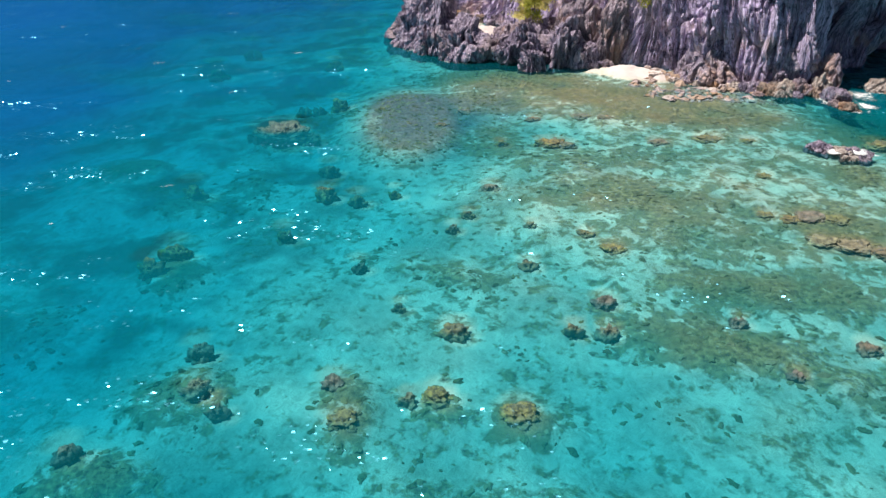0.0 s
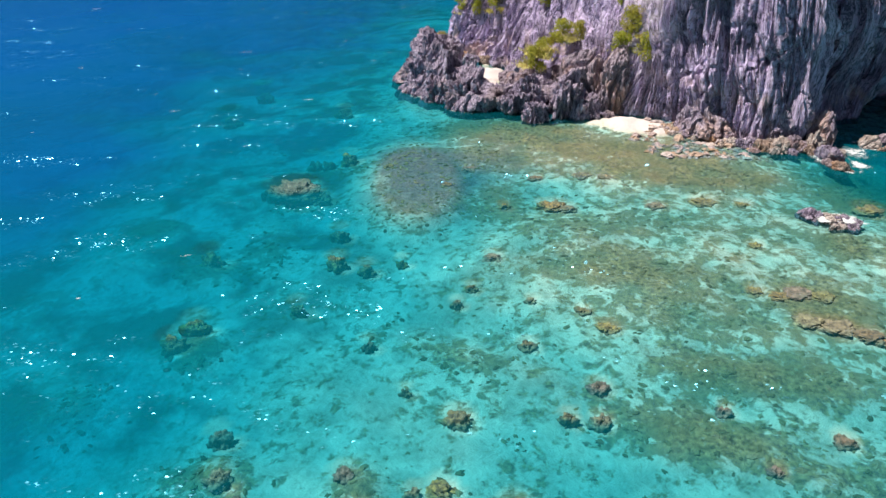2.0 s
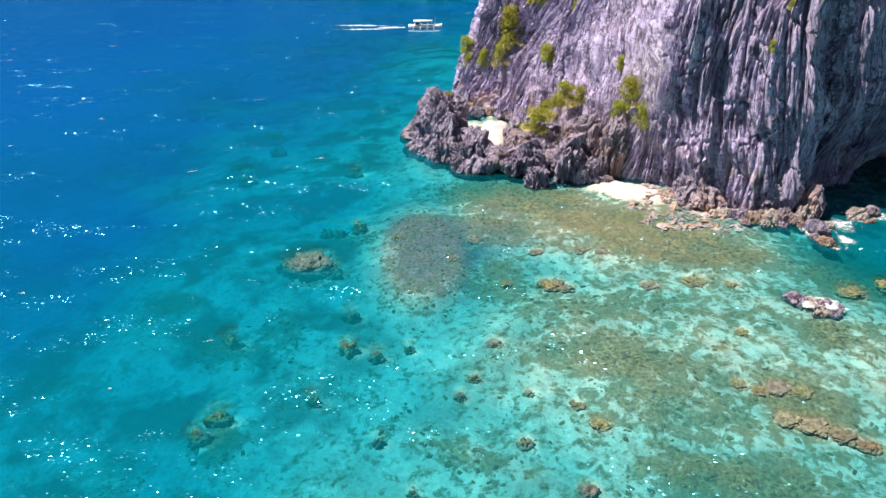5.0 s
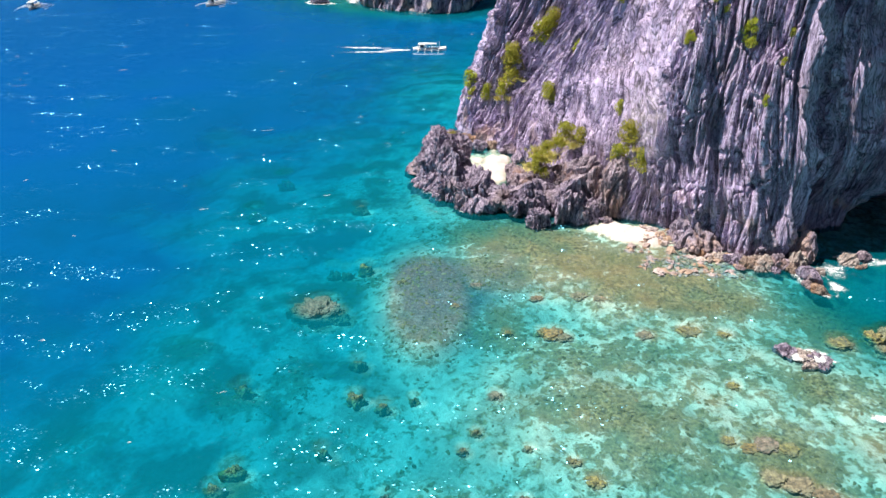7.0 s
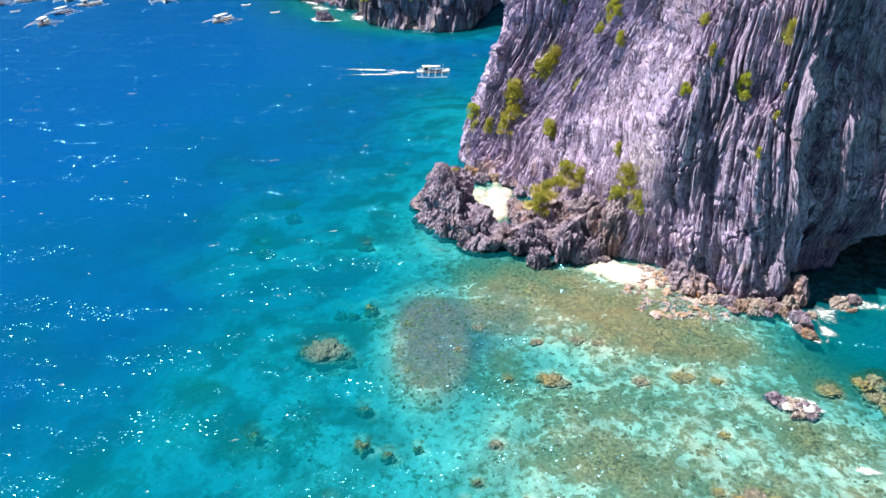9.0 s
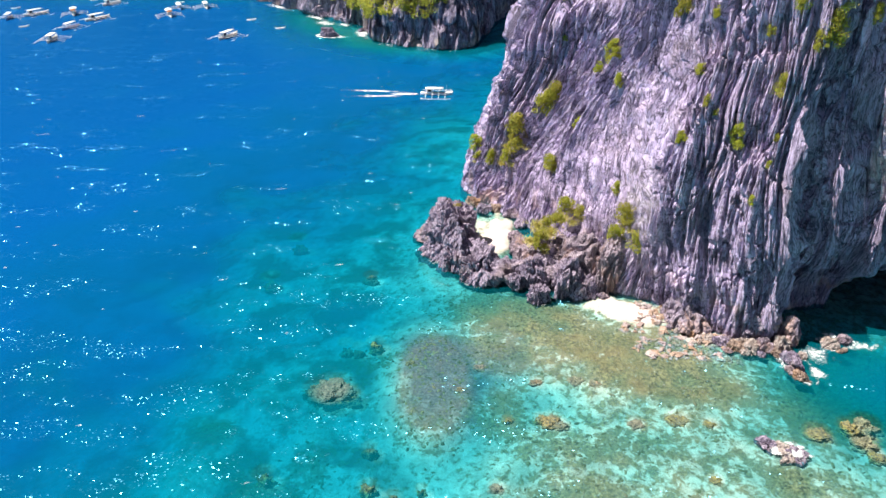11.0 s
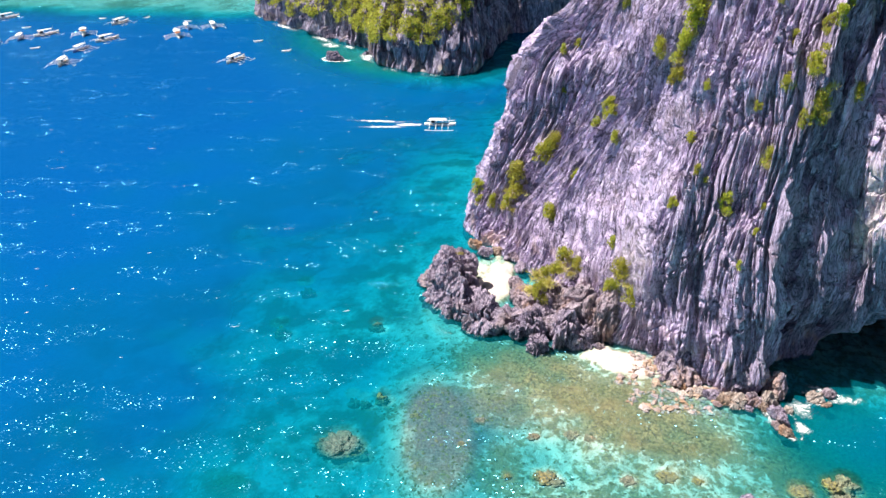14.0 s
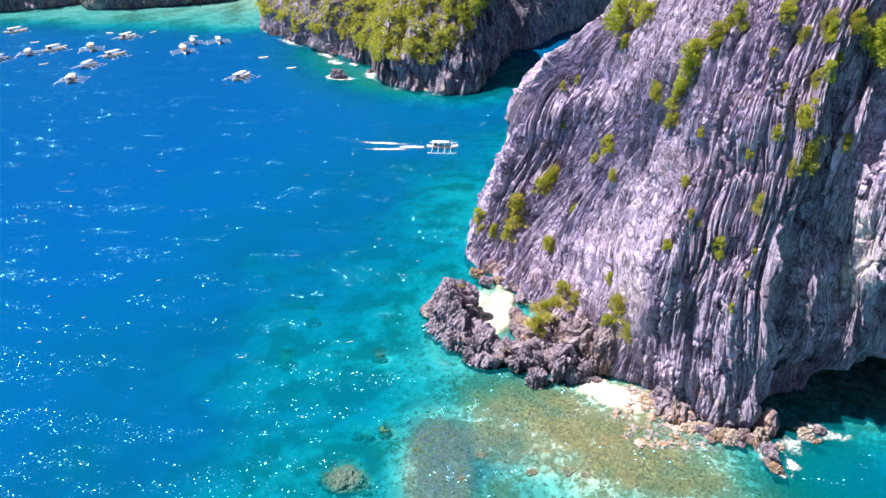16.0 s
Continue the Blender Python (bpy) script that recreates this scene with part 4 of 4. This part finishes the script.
# ---- plants ----
def leaf_material(name, young, old, dull):
    k = Mat(name, 0.7)
    tint = k.mix(k.island(), young, old)
    tint = k.mix(k.math("MULTIPLY", k.each(), dull), tint, (0.30, 0.22, 0.06))
    k.done(tint)
    glow = k.n.new("ShaderNodeBsdfTranslucent")
    k.l.new(tint, glow.inputs[0])
    m = k.n.new("ShaderNodeMixShader")
    m.inputs[0].default_value = 0.4
    k.l.new(k.b.outputs[0], m.inputs[1])
    k.l.new(glow.outputs[0], m.inputs[2])
    k.l.new(m.outputs[0], k.out.inputs["Surface"])
    return k.m


M_LEAF = leaf_material("bush_leaves", (0.62, 0.60, 0.07), (0.24, 0.32, 0.035), 0.6)
M_WOODS = leaf_material("woodland_leaves", (0.66, 0.62, 0.10), (0.24, 0.29, 0.05), 0.08)
k = Mat("twig_bark", 0.9)
M_BARK = k.done(k.mix(k.noise(3, 5), (0.10, 0.07, 0.05), (0.24, 0.19, 0.14)), k.bump(k.noise(9, 4), 0.6, 0.03))


def leaf_mesh(name, blobs, count, size, seed, material):
    """Leaves as small bent blades, gathered in uneven sprays round blob centres (x, y, z, radius)."""
    r = np.random.RandomState(seed)
    blobs = np.asarray(blobs, float)
    b = blobs[r.choice(len(blobs), count, p=blobs[:, 3] ** 2 / (blobs[:, 3] ** 2).sum())]
    d = r.normal(size=(count, 3))
    d /= np.linalg.norm(d, axis=1)[:, None]
    c = b[:, :3] + d * (b[:, 3] * r.uniform(0.35, 1.05, count) ** 0.6)[:, None]
    out = d + 0.7 * r.normal(size=(count, 3)) + (0, 0, 0.4)
    out /= np.linalg.norm(out, axis=1)[:, None]
    side = np.cross(out, r.normal(size=(count, 3)))
    side /= np.linalg.norm(side, axis=1)[:, None]
    s = (size * r.uniform(0.6, 1.4, count))[:, None]
    V = np.stack([c - out * s * 0.8, c + side * s * 0.5 + out * s * 0.1, c + out * s, c - side * s * 0.5 + out * s * 0.1], 1)
    F = np.arange(count * 4).reshape(-1, 4)
    me = bpy.data.meshes.new(name)
    me.vertices.add(count * 4)
    me.vertices.foreach_set("co", V.reshape(-1))
    me.loops.add(count * 4)
    me.loops.foreach_set("vertex_index", F.reshape(-1).astype(np.int32))
    me.polygons.add(count)
    me.polygons.foreach_set("loop_start", np.arange(0, count * 4, 4, dtype=np.int32))
    me.update(calc_edges=True)
    me.materials.append(material)
    return me


def stick(bm, a, b, ra, rb, sides=6):
    a, b = Vector(a), Vector(b)
    turn = (b - a).to_track_quat("Z", "Y")
    rings = []
    for p, r in ((a, ra), (b, rb)):
        rings.append([bm.verts.new(p + turn @ Vector((r * math.cos(2 * math.pi * i / sides), r * math.sin(2 * math.pi * i / sides), 0))) for i in range(sides)])
    for i in range(sides):
        bm.faces.new((rings[0][i], rings[0][(i + 1) % sides], rings[1][(i + 1) % sides], rings[1][i]))
    bm.faces.new(rings[1])
    bm.faces.new(rings[0][::-1])


def tube(bm, pts, r, sides=6):
    """One round bar through pts."""
    rings = []
    for i, p in enumerate(pts):
        way = Vector(pts[min(i + 1, len(pts) - 1)]) - Vector(pts[max(i - 1, 0)])
        turn = way.to_track_quat("Z", "Y")
        rings.append([bm.verts.new(Vector(p) + turn @ Vector((r * math.cos(2 * math.pi * j / sides), r * math.sin(2 * math.pi * j / sides), 0))) for j in range(sides)])
    for a, b in zip(rings, rings[1:]):
        for j in range(sides):
            bm.faces.new((a[j], a[(j + 1) % sides], b[(j + 1) % sides], b[j]))
    bm.faces.new(rings[-1])
    bm.faces.new(rings[0][::-1])


def bush_model(seed):
    """A bush of radius about 1 that grows from the origin up and out along +x."""
    r = np.random.RandomState(seed)
    root = new("bush")
    blobs = []
    for i in range(44):
        a, h = r.uniform(0, 6.28), r.uniform(-0.6, 1.2)
        w = 1.15 - 0.6 * abs(h - 0.1)
        blobs.append((0.25 + 0.5 * w * math.cos(a) * r.uniform(0.3, 1), 0.85 * w * math.sin(a) * r.uniform(0.3, 1), h, 0.08 + r.gamma(1.5, 0.07)))
    bm = bmesh.new()
    for x, y, z, rad in blobs[:6]:
        stick(bm, (-0.25, 0, -0.25), (x, y, z), 0.05, 0.015)
    part("stem", bm, M_BARK, root)
    leaves = new("foliage", leaf_mesh("foliage", blobs, 2600, 0.062, seed + 1, M_LEAF))
    leaves.parent = root
    return tagged(root, "yellow-green bush rooted in a crack of the cliff", "bush", "bushes on the cliff")


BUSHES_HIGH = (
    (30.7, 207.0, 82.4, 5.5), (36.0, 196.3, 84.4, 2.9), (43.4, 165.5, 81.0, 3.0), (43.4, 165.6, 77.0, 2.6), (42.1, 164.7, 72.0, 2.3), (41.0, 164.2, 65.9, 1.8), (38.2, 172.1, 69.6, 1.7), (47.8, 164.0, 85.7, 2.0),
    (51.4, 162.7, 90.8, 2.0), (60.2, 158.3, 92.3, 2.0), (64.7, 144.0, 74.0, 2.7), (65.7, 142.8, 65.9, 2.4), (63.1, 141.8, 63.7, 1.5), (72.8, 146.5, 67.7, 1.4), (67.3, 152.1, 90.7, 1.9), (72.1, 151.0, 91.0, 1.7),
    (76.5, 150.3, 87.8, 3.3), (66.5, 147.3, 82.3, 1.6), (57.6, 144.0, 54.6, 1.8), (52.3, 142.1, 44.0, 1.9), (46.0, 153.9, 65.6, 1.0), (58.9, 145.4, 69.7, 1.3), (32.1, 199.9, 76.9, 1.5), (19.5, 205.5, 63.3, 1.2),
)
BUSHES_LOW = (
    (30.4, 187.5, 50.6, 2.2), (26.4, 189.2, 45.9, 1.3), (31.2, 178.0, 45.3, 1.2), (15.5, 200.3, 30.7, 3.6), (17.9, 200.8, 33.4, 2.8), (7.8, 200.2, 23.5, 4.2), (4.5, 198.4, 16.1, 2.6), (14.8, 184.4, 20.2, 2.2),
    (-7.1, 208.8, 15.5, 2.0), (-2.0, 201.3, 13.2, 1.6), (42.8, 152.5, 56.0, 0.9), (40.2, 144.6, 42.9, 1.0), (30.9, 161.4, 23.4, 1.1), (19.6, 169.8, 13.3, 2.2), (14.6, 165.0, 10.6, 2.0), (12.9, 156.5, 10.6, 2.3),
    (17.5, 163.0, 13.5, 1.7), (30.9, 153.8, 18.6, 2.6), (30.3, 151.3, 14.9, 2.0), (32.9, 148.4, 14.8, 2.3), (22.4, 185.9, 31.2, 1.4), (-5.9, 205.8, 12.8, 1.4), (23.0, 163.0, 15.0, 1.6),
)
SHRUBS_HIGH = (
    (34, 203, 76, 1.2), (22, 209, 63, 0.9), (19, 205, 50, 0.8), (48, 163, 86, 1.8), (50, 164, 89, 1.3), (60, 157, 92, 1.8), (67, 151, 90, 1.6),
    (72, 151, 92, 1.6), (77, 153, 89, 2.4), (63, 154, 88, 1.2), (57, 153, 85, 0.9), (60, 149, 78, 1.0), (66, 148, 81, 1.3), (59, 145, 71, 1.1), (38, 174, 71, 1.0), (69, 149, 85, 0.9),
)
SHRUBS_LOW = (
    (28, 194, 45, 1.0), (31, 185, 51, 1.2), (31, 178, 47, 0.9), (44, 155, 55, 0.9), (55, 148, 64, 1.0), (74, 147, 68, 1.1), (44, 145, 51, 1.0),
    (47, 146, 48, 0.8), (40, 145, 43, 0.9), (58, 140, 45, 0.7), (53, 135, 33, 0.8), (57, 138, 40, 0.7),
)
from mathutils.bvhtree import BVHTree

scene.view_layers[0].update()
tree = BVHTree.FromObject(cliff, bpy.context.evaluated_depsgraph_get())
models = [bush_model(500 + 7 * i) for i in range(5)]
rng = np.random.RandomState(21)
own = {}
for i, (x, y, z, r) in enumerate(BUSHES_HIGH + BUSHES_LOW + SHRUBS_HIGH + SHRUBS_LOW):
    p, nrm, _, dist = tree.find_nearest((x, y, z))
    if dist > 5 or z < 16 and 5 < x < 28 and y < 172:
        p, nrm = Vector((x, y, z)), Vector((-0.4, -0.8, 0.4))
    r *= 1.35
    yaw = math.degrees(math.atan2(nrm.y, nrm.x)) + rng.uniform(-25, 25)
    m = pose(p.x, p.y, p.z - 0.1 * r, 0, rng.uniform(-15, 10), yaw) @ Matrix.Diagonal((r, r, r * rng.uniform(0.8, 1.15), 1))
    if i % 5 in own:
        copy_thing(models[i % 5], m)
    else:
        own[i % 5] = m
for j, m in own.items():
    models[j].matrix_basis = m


# ---- dry grass on the ledges ----
def grass_material():
    k = Mat("dry_grass", 0.8)
    return k.done(k.ramp(k.island(), (0.0, (0.44, 0.35, 0.13)), (0.5, (0.66, 0.57, 0.22)), (1.0, (0.56, 0.56, 0.13))))


M_GRASS = grass_material()


def tuft_mesh(seed):
    r = np.random.RandomState(seed)
    V, F = [], []
    for i in range(260):
        a, d = r.uniform(0, 6.28), abs(r.normal(0, 0.5))
        x, y, h = d * math.cos(a), d * math.sin(a), r.uniform(0.35, 0.8) * (1.1 - 0.5 * min(d, 1))
        lean, w, b = r.normal(0, 0.25, 2), r.uniform(0.03, 0.06), len(V)
        V += [(x - w, y, 0), (x + w, y, 0), (x + lean[0] * 0.5, y + lean[1] * 0.5, h * 0.6), (x + lean[0], y + lean[1], h)]
        F += [(b, b + 1, b + 2), (b, b + 2, b + 3)]
    me = bpy.data.meshes.new("grass_tuft")
    me.from_pydata(V, [], F)
    me.materials.append(M_GRASS)
    return me


tufts = [tuft_mesh(90 + i) for i in range(3)]
GRASS_SPOTS = ((12.5, 164.5, 10.0, 2.8), (15.5, 158.5, 11.5, 2.4), (18.5, 163.0, 13.0, 2.4), (10.0, 161.0, 7.5, 2.2), (14.0, 161.0, 9.5, 2.6), (11.0, 158.0, 9.0, 2.0), (17.5, 166.0, 12.0, 2.4), (21.0, 160.0, 13.5, 2.0), (29.5, 152.0, 14.0, 1.8), (30.5, 150.5, 11.0, 1.6), (0.5, 199.0, 13.0, 1.6), (5.0, 197.5, 13.5, 1.8), (9.0, 199.0, 19.0, 1.8), (-6.0, 207.0, 11.0, 1.5), (-9.5, 170.0, 13.0, 1.2), (42.5, 165.0, 75.0, 2.2), (41.5, 164.5, 69.0, 1.8), (66.0, 144.0, 70.0, 2.0), (57.6, 143.5, 53.0, 1.3), (2.0, 201.0, 18.0, 1.4), (33.0, 149.5, 17.0, 1.5), (19.0, 168.5, 13.0, 1.7))
for i, (x, y, z, r) in enumerate(GRASS_SPOTS):
    spot = Vector((x, y, z))
    p, nrm, _, dist = tree.find_nearest(spot)
    if dist < 4:
        spot = p
    ob = new("grass_tuft", tufts[i % 3])
    ob.matrix_basis = pose(spot.x, spot.y, spot.z - 0.15, 12, -8, 40 * i) @ Matrix.Diagonal((r, r, r, 1))
    tagged(ob, "dry yellow grass growing on a rock ledge", "grass", kind="stuff")


# ---- woods on the headland and the far shore ----
def woods(name, ground, count, low, seed, label, size=1.0):
    """Crowns of leaf sprays over the sloping upper part of a headland, joined."""
    r = np.random.RandomState(seed)
    me = ground.data
    co = np.empty(len(me.vertices) * 3)
    me.vertices.foreach_get("co", co)
    co = co.reshape(-1, 3)
    left = smooth(-60, -110, co[:, 0])
    start = low * (1 - 0.15 * left) + 26 * smooth(-45, -15, co[:, 0]) + 8 * pn(co[:, 0] / 18, co[:, 1] / 18, co[:, 2] / 18, seed)
    pick = np.where((co[:, 2] > start) & (co[:, 2] < 75))[0]
    w = np.where(co[pick, 1] < 640, 1.0, 0.15)
    pts = co[r.choice(pick, count, p=w / w.sum())]
    blobs = []
    for x, y, z in pts:
        rad = r.uniform(1.3, 3.4) * size
        for _ in range(3):
            blobs.append((x + r.normal(0, 0.6 * rad), y + r.normal(0, 0.6 * rad), z + r.uniform(0.1, 0.9) * rad, rad * r.uniform(0.5, 0.8)))
    ob = new(name, leaf_mesh(name, blobs, count * 70, 0.55 * size, seed + 1, M_WOODS))
    return tagged(ob, label, "woodland", kind="stuff")


woods("woodland", far_head, 3000, 16, 70, "dense yellow-green woods covering the far headland")
WEST_FOOT = ((-520, 640), (-470, 664), (-448, 690), (-440, 740), (-480, 900), (-800, 900), (-800, 640), (-600, 625))
MID_FOOT = ((-424, 668), (-390, 664), (-350, 676), (-318, 692), (-300, 720), (-290, 900), (-430, 900), (-440, 720))
west = headland("far_shore", WEST_FOOT, 20, 1.0, 90, "dark limestone shore with woods behind the bay", 80)
mid = headland("far_shore", MID_FOOT, 30, 0.8, 100, "dark limestone shore with woods behind the bay", 90)
woods("woodland", west, 300, 14, 75, "woods on the far shore of the bay", 1.4)
woods("woodland", mid, 300, 28, 78, "woods on the far shore of the bay", 1.4)


# ---- outrigger boats ----
def paint(name, colour, rough=0.5, worn=0.25):
    k = Mat(name, rough)
    dirt = k.ramp(k.noise(1.3, 5, 0.65), (0.45, 0.0), (0.75, worn))
    return k.done(k.mix(dirt, colour, tuple(0.45 * c for c in colour)), k.bump(k.noise(6, 3), 0.2, 0.02))


M_WHITE, M_BLUE, M_WOOD, M_BAMBOO = paint("white_paint", (0.78, 0.78, 0.76)), paint("blue_paint", (0.10, 0.25, 0.55)), paint("varnished_wood", (0.30, 0.17, 0.08)), paint("bamboo", (0.74, 0.73, 0.70))
M_TARP, M_ORANGE, M_DARK = paint("canvas", (0.82, 0.80, 0.76), 0.8), paint("orange_canvas", (0.65, 0.26, 0.10), 0.8), paint("dark_interior", (0.06, 0.05, 0.05), 0.8)


def hull_mesh(length, beam, depth):
    bm = bmesh.new()
    rings = []
    for i in range(15):
        t = i / 14 * 2 - 1
        w = beam / 2 * (1 - abs(t) ** 2.6) + 0.06
        sheer = 0.55 * depth + 0.75 * depth * max(0, abs(t) - 0.35) ** 1.6 * (1.5 if t > 0 else 1.0)
        keel = -0.45 * depth + 0.75 * depth * max(0, abs(t) - 0.6) ** 1.3
        x = t * length / 2
        rings.append([bm.verts.new((x, y * w, z)) for y, z in ((-1, sheer), (-0.85, sheer * 0.2), (-0.4, keel * 0.75), (0, keel), (0.4, keel * 0.75), (0.85, sheer * 0.2), (1, sheer), (0.86, sheer - 0.05), (0.7, 0.25 * sheer), (-0.7, 0.25 * sheer), (-0.86, sheer - 0.05))])
    for a, b in zip(rings, rings[1:]):
        n = len(a)
        for j in range(n):
            bm.faces.new((a[j], b[j], b[(j + 1) % n], a[(j + 1) % n]))
    bm.faces.new(rings[0][::-1])
    bm.faces.new(rings[-1])
    bmesh.ops.recalc_face_normals(bm, faces=bm.faces)
    return bm


def block(x0, x1, y0, y1, z0, z1, bulge=0.0, n=7):
    """A box from x0 to x1 with an arched top."""
    bm = bmesh.new()
    top = [(y0 + (y1 - y0) * i / (n - 1), z1 + bulge * (1 - (2 * i / (n - 1) - 1) ** 2)) for i in range(n)]
    ring = [(y0, z0)] + top + [(y1, z0)]
    a, b = ([bm.verts.new((x, y, z)) for y, z in ring] for x in (x0, x1))
    for j in range(len(a)):
        k = (j + 1) % len(a)
        bm.faces.new((a[j], b[j], b[k], a[k]))
    bm.faces.new(a[::-1])
    bm.faces.new(b)
    bmesh.ops.recalc_face_normals(bm, faces=bm.faces)
    return bm


def bangka(length, paint_hull, paint_roof, label, cabin=True, sail=False):
    root = new("outrigger_boat")
    beam, depth = length * 0.13, length * 0.105
    hull = part("hull", hull_mesh(length, beam, depth), paint_hull, root)
    part("deck", block(-0.36 * length, 0.36 * length, -0.42 * beam, 0.42 * beam, 0.30 * depth, 0.42 * depth), M_WOOD, hull, "brown planked deck")
    roof_z = 0.55 * depth + 0.14 * length
    part("canopy", block(-0.34 * length, 0.22 * length, -0.75 * beam, 0.75 * beam, roof_z, roof_z + 0.06, 0.2), paint_roof, root, "pale canvas canopy")
    for x in (-0.32, -0.12, 0.06, 0.20):
        for y in (-0.48, 0.48):
            bm = bmesh.new()
            stick(bm, (x * length, y * beam, 0.4 * depth), (x * length, y * beam, roof_z + 0.03), 0.05, 0.05)
            part("post", bm, M_WHITE, root)
    if cabin:
        house = part("cabin", block(-0.30 * length, -0.14 * length, -0.40 * beam, 0.40 * beam, 0.4 * depth, roof_z - 0.1), M_WHITE, root)
        part("cabin_window", block(-0.27 * length, -0.17 * length, -0.41 * beam, 0.41 * beam, 0.9 * depth, roof_z - 0.45), M_DARK, house)
    for y in (-0.46, 0.46):
        bm = bmesh.new()
        pts = [(length * (-0.46 + 0.92 * i / 10), y * length, -0.02 * length + 0.05 + 0.018 * length * (abs(i - 5) / 5) ** 3) for i in range(11)]
        tube(bm, pts, 0.20)
        part("outrigger", bm, M_BAMBOO, root, "long bamboo outrigger float")
    for x in (-0.32, -0.12, 0.08, 0.28):
        bm = bmesh.new()
        pts = [(x * length, y * length, 0.6 * depth + 0.25 - 0.75 * (abs(y) / 0.46) ** 2 * (0.6 * depth + 0.2)) for y in (-0.46, -0.30, -0.15, 0, 0.15, 0.30, 0.46)]
        tube(bm, pts, 0.13)
        part("crossbeam", bm, M_BAMBOO, root)
    bm = bmesh.new()
    stick(bm, (0.30 * length, 0, 0.4 * depth), (0.30 * length, 0, 0.4 * depth + 0.24 * length), 0.06, 0.04)
    part("mast", bm, M_WHITE, root)
    if sail:
        part("awning", block(-0.2 * length, 0.2 * length, -1.0 * beam, 1.0 * beam, roof_z + 0.5, roof_z + 0.56, 0.5), M_TARP, root, "raised white awning")
    return tagged(root, label, "boat", "boats in the bay")


def dinghy(length):
    root = new("dinghy")
    hull = part("hull", hull_mesh(length, length * 0.24, length * 0.14), M_WHITE, root)
    part("bench", block(-0.1 * length, 0.02 * length, -0.10 * length, 0.10 * length, 0.03 * length, 0.05 * length), M_WOOD, hull)
    for y in (-0.3, 0.3):
        bm = bmesh.new()
        stick(bm, (-0.4 * length, y * length, 0.05), (0.4 * length, y * length, 0.05), 0.07, 0.06)
        part("outrigger", bm, M_BAMBOO, root)
    for x in (-0.2, 0.2):
        bm = bmesh.new()
        stick(bm, (x * length, -0.3 * length, 0.12), (x * length, 0.3 * length, 0.12), 0.06, 0.06)
        part("crossbeam", bm, M_BAMBOO, root)
    return tagged(root, "small white outrigger dinghy afloat on the bay", "boat", "boats in the bay")


WHITE_BOATS = ((-285, 416, 104), (-291, 481, 62), (-348, 497, 60), (-312, 539, 76), (-422, 558, 58), (-229, 525, 118), (-174, 427, 74))
BLUE_BOATS = ((-294, 452, 84), (-360, 483, 112), (-248, 520, 122), (-372, 466, 70), (-440, 470, 60))
DINGHIES = ((-177, 479, 20), (-148, 452, 25), (-336, 555, 0), (-300, 560, 70), (-330, 455, 40), (-365, 452, 10), (-258, 545, 0), (-380, 520, 30))
a = bangka(19.0, M_WHITE, M_TARP, "white outrigger boat with pale canopy moored in the bay")
b = bangka(18.0, M_BLUE, M_WHITE, "blue and white outrigger boat moored in the bay", cabin=False)
c = bangka(19.0, M_WHITE, M_ORANGE, "white outrigger boat with a tall white awning", sail=True)
d = dinghy(6.5)
for model, places in ((a, WHITE_BOATS), (b, BLUE_BOATS), (d, DINGHIES)):
    for x, y, yaw in places[1:]:
        copy_thing(model, pose(x, y, 0.15, 0, 0, yaw))
    x, y, yaw = places[0]
    model.matrix_basis = pose(x, y, 0.15, 0, 0, yaw)
copy_thing(c, pose(-243, 493, 0.15, 0, 0, 122))
c.matrix_basis = pose(-319, 498, 0.15, 0, 0, 118)
ferry = tagged(bangka(15.0, M_WHITE, M_TARP, "white outrigger boat under way with a foaming wake"), group="boats under way")
ferry.matrix_basis = pose(-30, 312, 0.15, 0, 0, 2)
foam(-60, 316.6, 27, 2.6, -3, 0.80, 0.05, "white wake trailing behind the boat")
foam(-58, 308.6, 25, 2.4, 3, 0.78, 0.05, "white wake trailing behind the boat")
foam(-45, 312.4, 12, 3.4, 0, 1.05, 0.06, "white wake trailing behind the boat")
